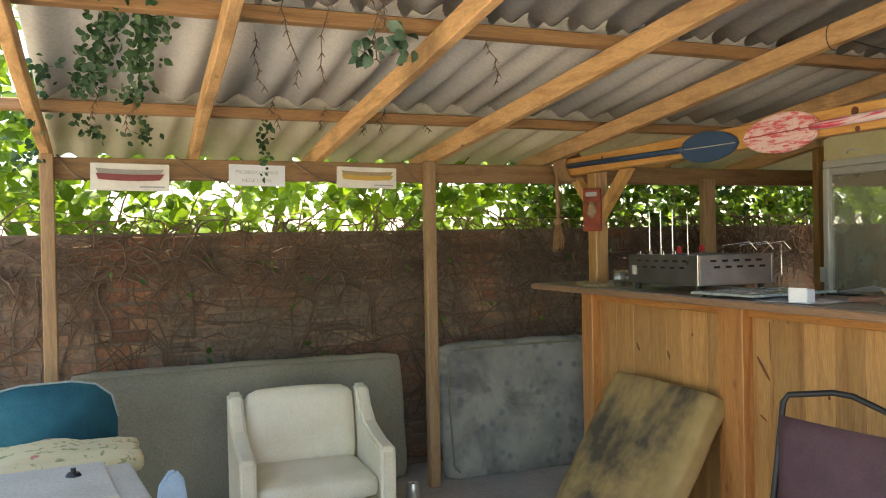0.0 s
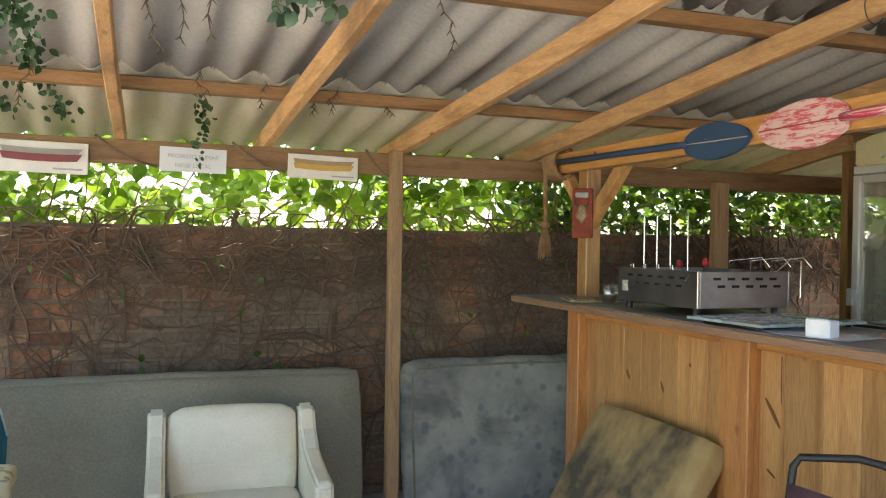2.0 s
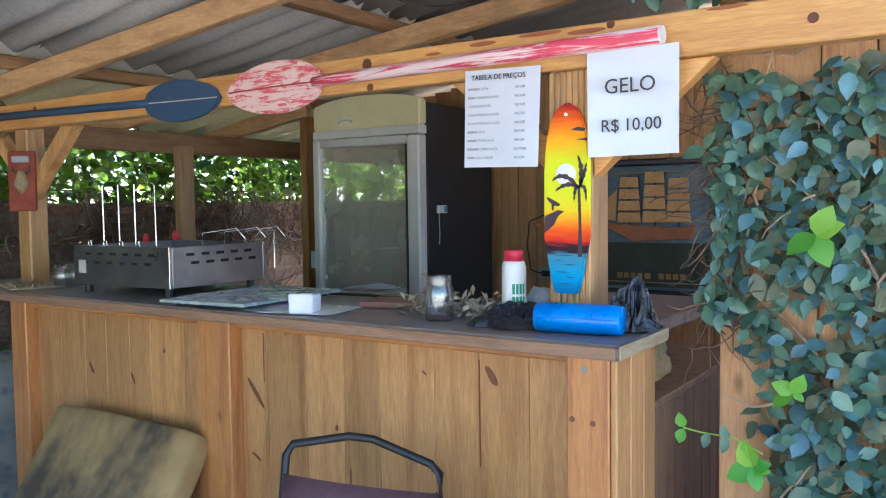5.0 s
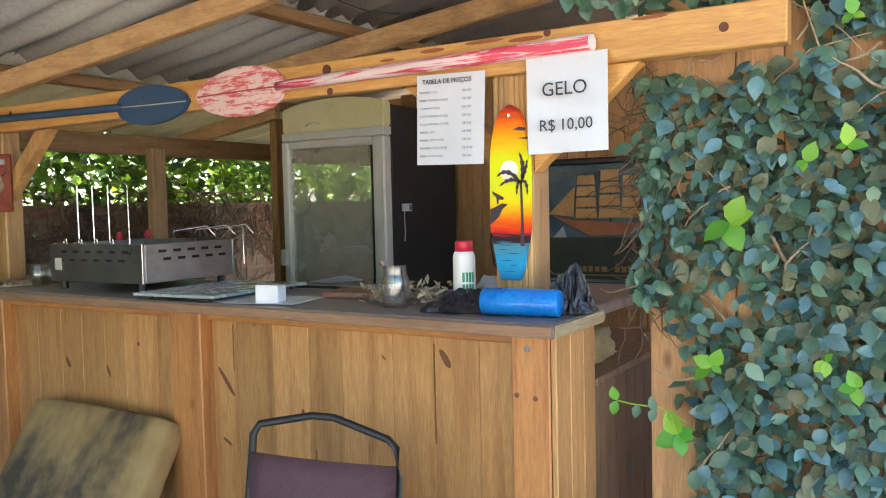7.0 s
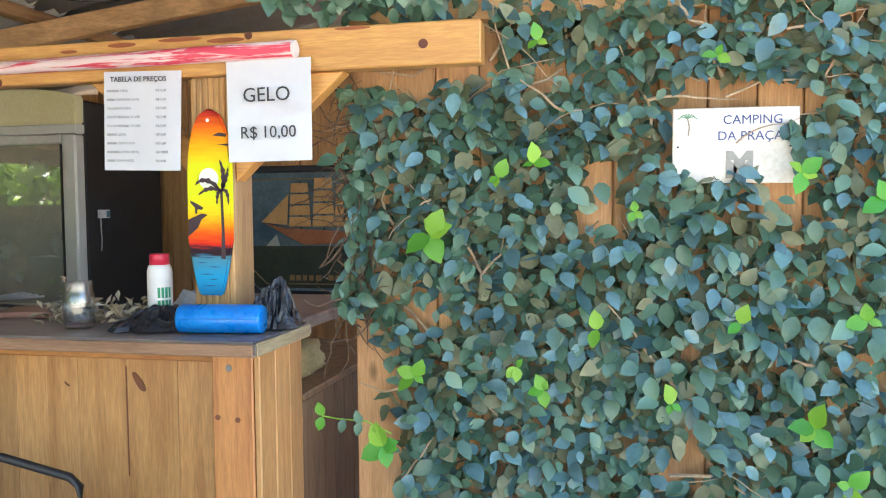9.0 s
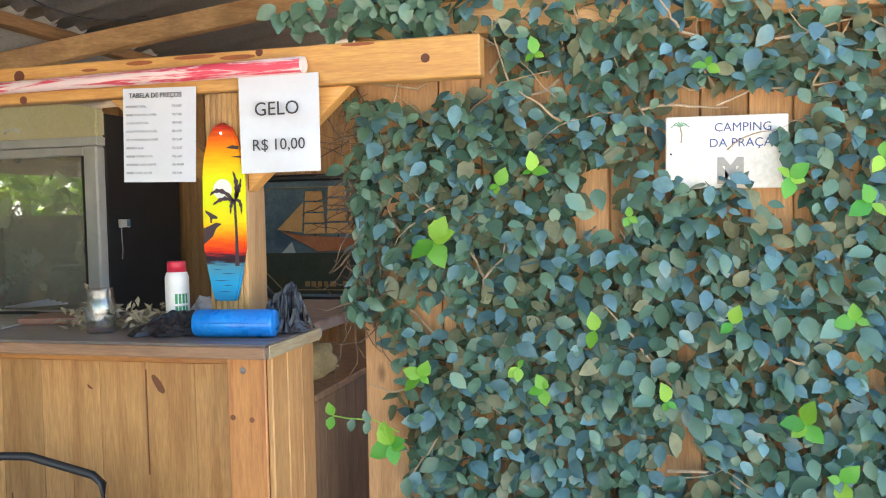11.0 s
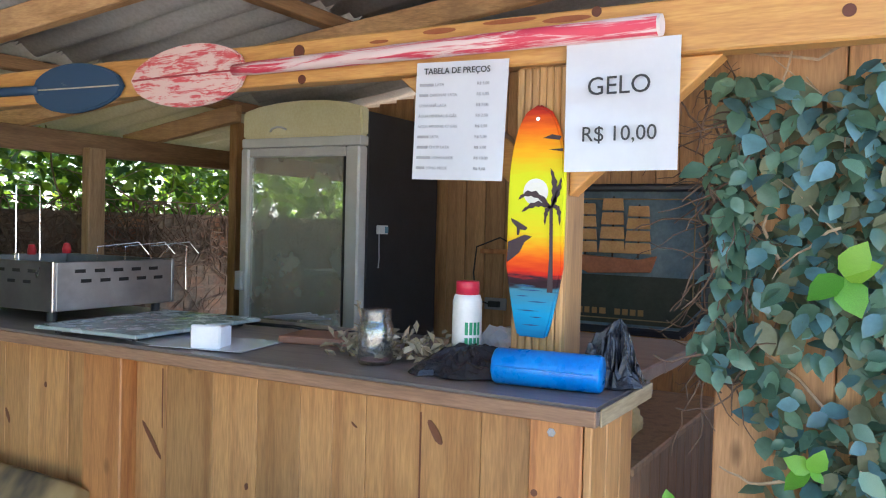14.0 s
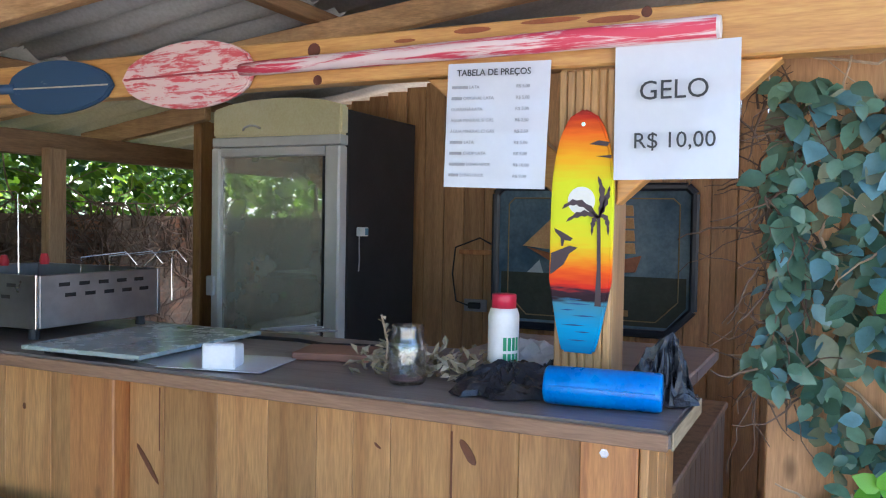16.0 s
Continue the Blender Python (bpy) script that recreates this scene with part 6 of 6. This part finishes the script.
# branches run down to the ground behind the wall
bm = bmesh.new()
for k in range(14):
    tube([(-5 + 0.7 * k, 0.3, 0), (-5.1 + 0.7 * k, 0.25, 0.8), (-4.9 + 0.7 * k, 0.2, 1.6)], 0.025, 6, bm, 0.6)
tagged(part("trunk_row", bm, M_BARK, hedge), kind="stuff")

# ---- dry creeper over the garden wall ----
creeper = thing("dry_creeper", (2, WALL_Y, 0), "tangle of dry brown creeper stems on the brick wall", "creeper", kind="stuff")
r = random.Random(91)
bm = bmesh.new()
for k in range(2000):
    x = r.uniform(-2.6, 7.0)
    low = k < 850
    z = r.uniform(0.15, 1.25) if low else r.uniform(1.15, 1.42)
    p = Vector((x, WALL_Y - 0.005 - r.random() * (0.02 if low else 0.05), z))
    a = r.uniform(0, 6.28) if not low else r.choice((r.uniform(-0.5, 0.9), r.uniform(2.3, 3.6), r.uniform(1.0, 2.1)))
    pts = [p.copy()]
    L = r.uniform(0.25, 0.9) if low else r.uniform(0.12, 0.4)
    for j in range(6):
        a += r.gauss(0, 0.35)
        p = p + Vector((math.cos(a), r.gauss(0, 0.06), math.sin(a))) * L / 6
        p.y = min(p.y, WALL_Y - 0.003)
        p.z = min(max(p.z, 0.02), 1.5)
        pts.append(p.copy())
    tube([q - Vector((2, WALL_Y, 0)) for q in pts], r.uniform(0.0025, 0.0075), 5, bm, 0.5)
part("stems", bm, M_TWIG, creeper)
me = leaf_mesh("wall_leaves", leaf_frames(60, lambda q: (q.uniform(-1.5, 3.5) - 2, -0.04, q.uniform(0.5, 1.3)), (0, -1, 0.3), 0.05, 95), M_HEDGEDARK)
ob = new("wall_leaves", me)
ob.parent = creeper

# ---- creeper hanging from the roof ----
hang = thing("hanging_creeper", (0.5, 3.5, 1.9), "green creeper hanging from the rafters", "climbing plant")
HO = np.array((0.5, 3.5, 1.9))


def hang_strand(x, y, z, n, size, spread, seed, drop):
    return [(c - HO, d, nn, L, w) for c, d, nn, L, w in leaf_frames(n, lambda q: (x + q.normal() * spread, y + q.normal() * spread, z - drop * q.uniform()), (0, -0.8, 0.2), size, seed, 0.8, 0.8)]


fr = []
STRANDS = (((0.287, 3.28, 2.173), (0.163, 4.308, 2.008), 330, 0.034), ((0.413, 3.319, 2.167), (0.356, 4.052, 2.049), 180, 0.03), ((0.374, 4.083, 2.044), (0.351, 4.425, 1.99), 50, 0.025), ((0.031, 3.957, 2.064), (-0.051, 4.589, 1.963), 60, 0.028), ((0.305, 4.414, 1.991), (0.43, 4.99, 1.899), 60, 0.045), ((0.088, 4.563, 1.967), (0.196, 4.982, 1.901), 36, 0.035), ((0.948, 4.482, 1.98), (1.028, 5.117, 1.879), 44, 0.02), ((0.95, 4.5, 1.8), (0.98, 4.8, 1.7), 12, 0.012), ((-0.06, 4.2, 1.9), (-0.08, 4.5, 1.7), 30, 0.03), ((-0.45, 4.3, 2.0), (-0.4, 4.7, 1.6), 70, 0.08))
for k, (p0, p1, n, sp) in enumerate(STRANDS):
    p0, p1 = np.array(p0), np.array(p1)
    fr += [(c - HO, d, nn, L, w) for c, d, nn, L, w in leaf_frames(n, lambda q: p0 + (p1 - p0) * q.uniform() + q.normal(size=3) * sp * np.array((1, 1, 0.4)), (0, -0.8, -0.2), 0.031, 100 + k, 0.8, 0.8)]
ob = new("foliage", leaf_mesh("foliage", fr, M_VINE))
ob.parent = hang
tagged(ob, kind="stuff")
ob = new("foliage", leaf_mesh("foliage", hang_strand(1.211, 3.357, 2.14, 22, 0.055, 0.03, 131, 0.12) + hang_strand(1.142, 3.505, 2.107, 22, 0.05, 0.04, 132, 0.06), M_IVY))
ob.parent = hang
tagged(ob, kind="stuff")
r = random.Random(5)
bm = bmesh.new()
for x, y, L in ((0.8, 3.3, 0.3), (0.88, 3.1, 0.34), (1.0, 3.0, 0.3), (1.06, 2.9, 0.25), (0.75, 3.6, 0.2), (1.1, 3.2, 0.15), (0.95, 4.3, 0.12), (1.2, 4.4, 0.1), (1.5, 4.4, 0.1), (1.6, 3.4, 0.2), (0.2, 4.2, 0.15), (0.35, 4.3, 0.18), (1.02, 2.62, 0.25), (1.75, 4.45, 0.08), (1.4, 4.5, 0.08)):
    z = roof_z(y, 1.93)
    pts = [Vector((x, y, z))]
    for j in range(7):
        pts.append(pts[-1] + Vector((r.gauss(0, 0.012), r.gauss(0, 0.012), -L / 7)))
    tube([q - Vector(HO) for q in pts], 0.002, 4, bm)
    for q in pts[1:]:
        for s in (-1, 1):
            tube([q - Vector(HO), q - Vector(HO) + Vector((s * 0.012, 0, -0.02 + r.gauss(0, 0.006)))], 0.0028, 4, bm, 0.3)
tagged(part("dry_strand", bm, M_TWIG, hang, "dry hanging strands"), kind="stuff")

# brown stems draped along the header beam
drape = thing("draped_stem", (0.9, 4.84, 1.74), "dry brown stem draped over the header beam", "creeper")
for x0, x1 in ((-0.35, -0.10), (0.22, 0.46), (-0.88, -0.75), (0.84, 0.95)):
    part("stem", tube([(x0, 0.005, 0.06), (x0 + 0.25 * (x1 - x0), -0.012, 0.01), (x0 + 0.6 * (x1 - x0), -0.014, -0.04), (x1, -0.008, -0.065)], 0.006, 7), M_BARK, drape, smooth=True)

# cables under the roof and round the rafter
wire = thing("roof_cable", (2.968, 3.14, 1.9), "thin black cable tied round a rafter", "cable")
zc = roof_z(3.05)
part("loop", tube([(-0.075 + 0.034 * math.cos(a) * 1.25, -0.15, zc - 1.9 + 0.05 + 0.056 * math.sin(a)) for a in [2 * math.pi * k / 20 for k in range(21)]], 0.0018, 6), M_DARK, wire)
part("cable", tube([(-0.04 + 0.05 * k, -0.15 - 0.013 * k, zc - 1.9 + 0.05 - 0.055 * math.sin(math.pi * k / 11)) for k in range(12)], 0.0022, 6), M_DARK, wire, smooth=True)

# ---- trees around the open side ----
def tree(x, y, h, seed, crown=1.9):
    r = random.Random(seed)
    o = thing("garden_tree", (x, y, -0.03), "leafy garden tree beyond the open yard", "tree", group="garden trees")
    bm = tube([(0, 0, 0), (0.05, 0.02, h * 0.25), (-0.03, 0.05, h * 0.5), (0.05, 0, h * 0.8)], 0.14, 10, None, 0.3)
    for k in range(8):
        a, z = r.uniform(0, 6.28), h * r.uniform(0.35, 0.7)
        tube([(0, 0, z), (0.6 * math.cos(a), 0.6 * math.sin(a), z + 0.4), (1.3 * math.cos(a), 1.3 * math.sin(a), z + r.uniform(0.5, 1.1))], 0.05, 6, bm, 0.3)
    part("trunk", bm, M_BARK, o)
    clumps = [(r.gauss(0, crown * 0.5), r.gauss(0, crown * 0.5), h * r.uniform(0.35, 1.05), r.uniform(0.35, 0.7)) for _ in range(20)]

    def f(q):
        c = clumps[q.randint(len(clumps))]
        d = q.normal(size=3)
        d /= np.linalg.norm(d)
        return np.array(c[:3]) + d * c[3] * q.uniform(0.5, 1.0)
    ob = new("crown", leaf_mesh("crown", leaf_frames(2600, f, (0, 0, 1), 0.13, seed, 1.4), M_HEDGE))
    ob.parent = o
    return o


for x, y, h, s in ((-6.5, 1.0, 4.2, 1), (-7.5, -2.5, 4.8, 2), (-5.5, -5.5, 4.4, 3), (-7, 4.5, 4.5, 4), (0.5, -8.0, 4.6, 5), (4.0, -8.5, 5.0, 6)):
    tree(x, y, h, s)

# ---- bricks of the garden wall ----
M_BRICK = nodes_of("weathered_brick")
mb, nt, p = M_BRICK
vec, info = mapped(nt)
isl, plus, frac = nt.nodes.new("ShaderNodeNewGeometry"), nt.nodes.new("ShaderNodeMath"), nt.nodes.new("ShaderNodeMath")
plus.operation, frac.operation = "ADD", "FRACT"
nt.links.new(isl.outputs["Random Per Island"], plus.inputs[0]), nt.links.new(info.outputs["Random"], plus.inputs[1]), nt.links.new(plus.outputs[0], frac.inputs[0])
col = ramp(nt, frac.outputs[0], [(0.0, (0.15, 0.065, 0.038)), (0.35, (0.24, 0.1, 0.055)), (0.75, (0.32, 0.145, 0.075)), (1.0, (0.38, 0.24, 0.14))])
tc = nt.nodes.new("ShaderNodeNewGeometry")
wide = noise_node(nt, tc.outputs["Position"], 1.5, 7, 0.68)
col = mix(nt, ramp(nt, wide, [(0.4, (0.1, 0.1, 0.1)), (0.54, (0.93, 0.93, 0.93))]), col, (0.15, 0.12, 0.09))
col = mix(nt, 0.4, col, ramp(nt, noise_node(nt, vec, 40, 4), [(0.3, (0.1,) * 3), (0.7, (0.9,) * 3)]), "OVERLAY")
nt.links.new(col, p.inputs["Base Color"])
p.inputs["Roughness"].default_value = 0.95
bump(nt, p, noise_node(nt, vec, 60, 4), 0.6, 0.004)
brick_meshes = []
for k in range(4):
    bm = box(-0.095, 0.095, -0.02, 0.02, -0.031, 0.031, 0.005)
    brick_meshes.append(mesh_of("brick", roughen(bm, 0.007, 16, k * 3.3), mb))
garden_wall = bpy.data.objects["wall_garden"]
r = random.Random(17)
far = bmesh.new()
for row in range(19):
    z = 0.04 + 0.0745 * row
    x = -2.4 + (0.1 if row % 2 else 0.0)
    while x < 5.6:
        m = Matrix.Translation((x + r.gauss(0, 0.003), WALL_Y + 0.027 + r.uniform(-0.004, 0.003), z + r.gauss(0, 0.002))) @ pose(0, 0, 0, r.gauss(0, 1), r.gauss(0, 0.8), 180 * r.randint(0, 1))
        if row >= 9 and -0.6 < x < 4.3 or (row >= 6 and 2.2 < x < 3.2):
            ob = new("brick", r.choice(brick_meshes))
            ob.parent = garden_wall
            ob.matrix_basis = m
        else:
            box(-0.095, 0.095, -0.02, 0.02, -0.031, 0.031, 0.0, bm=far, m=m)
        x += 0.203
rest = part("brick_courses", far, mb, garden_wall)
tagged(rest, kind="stuff")
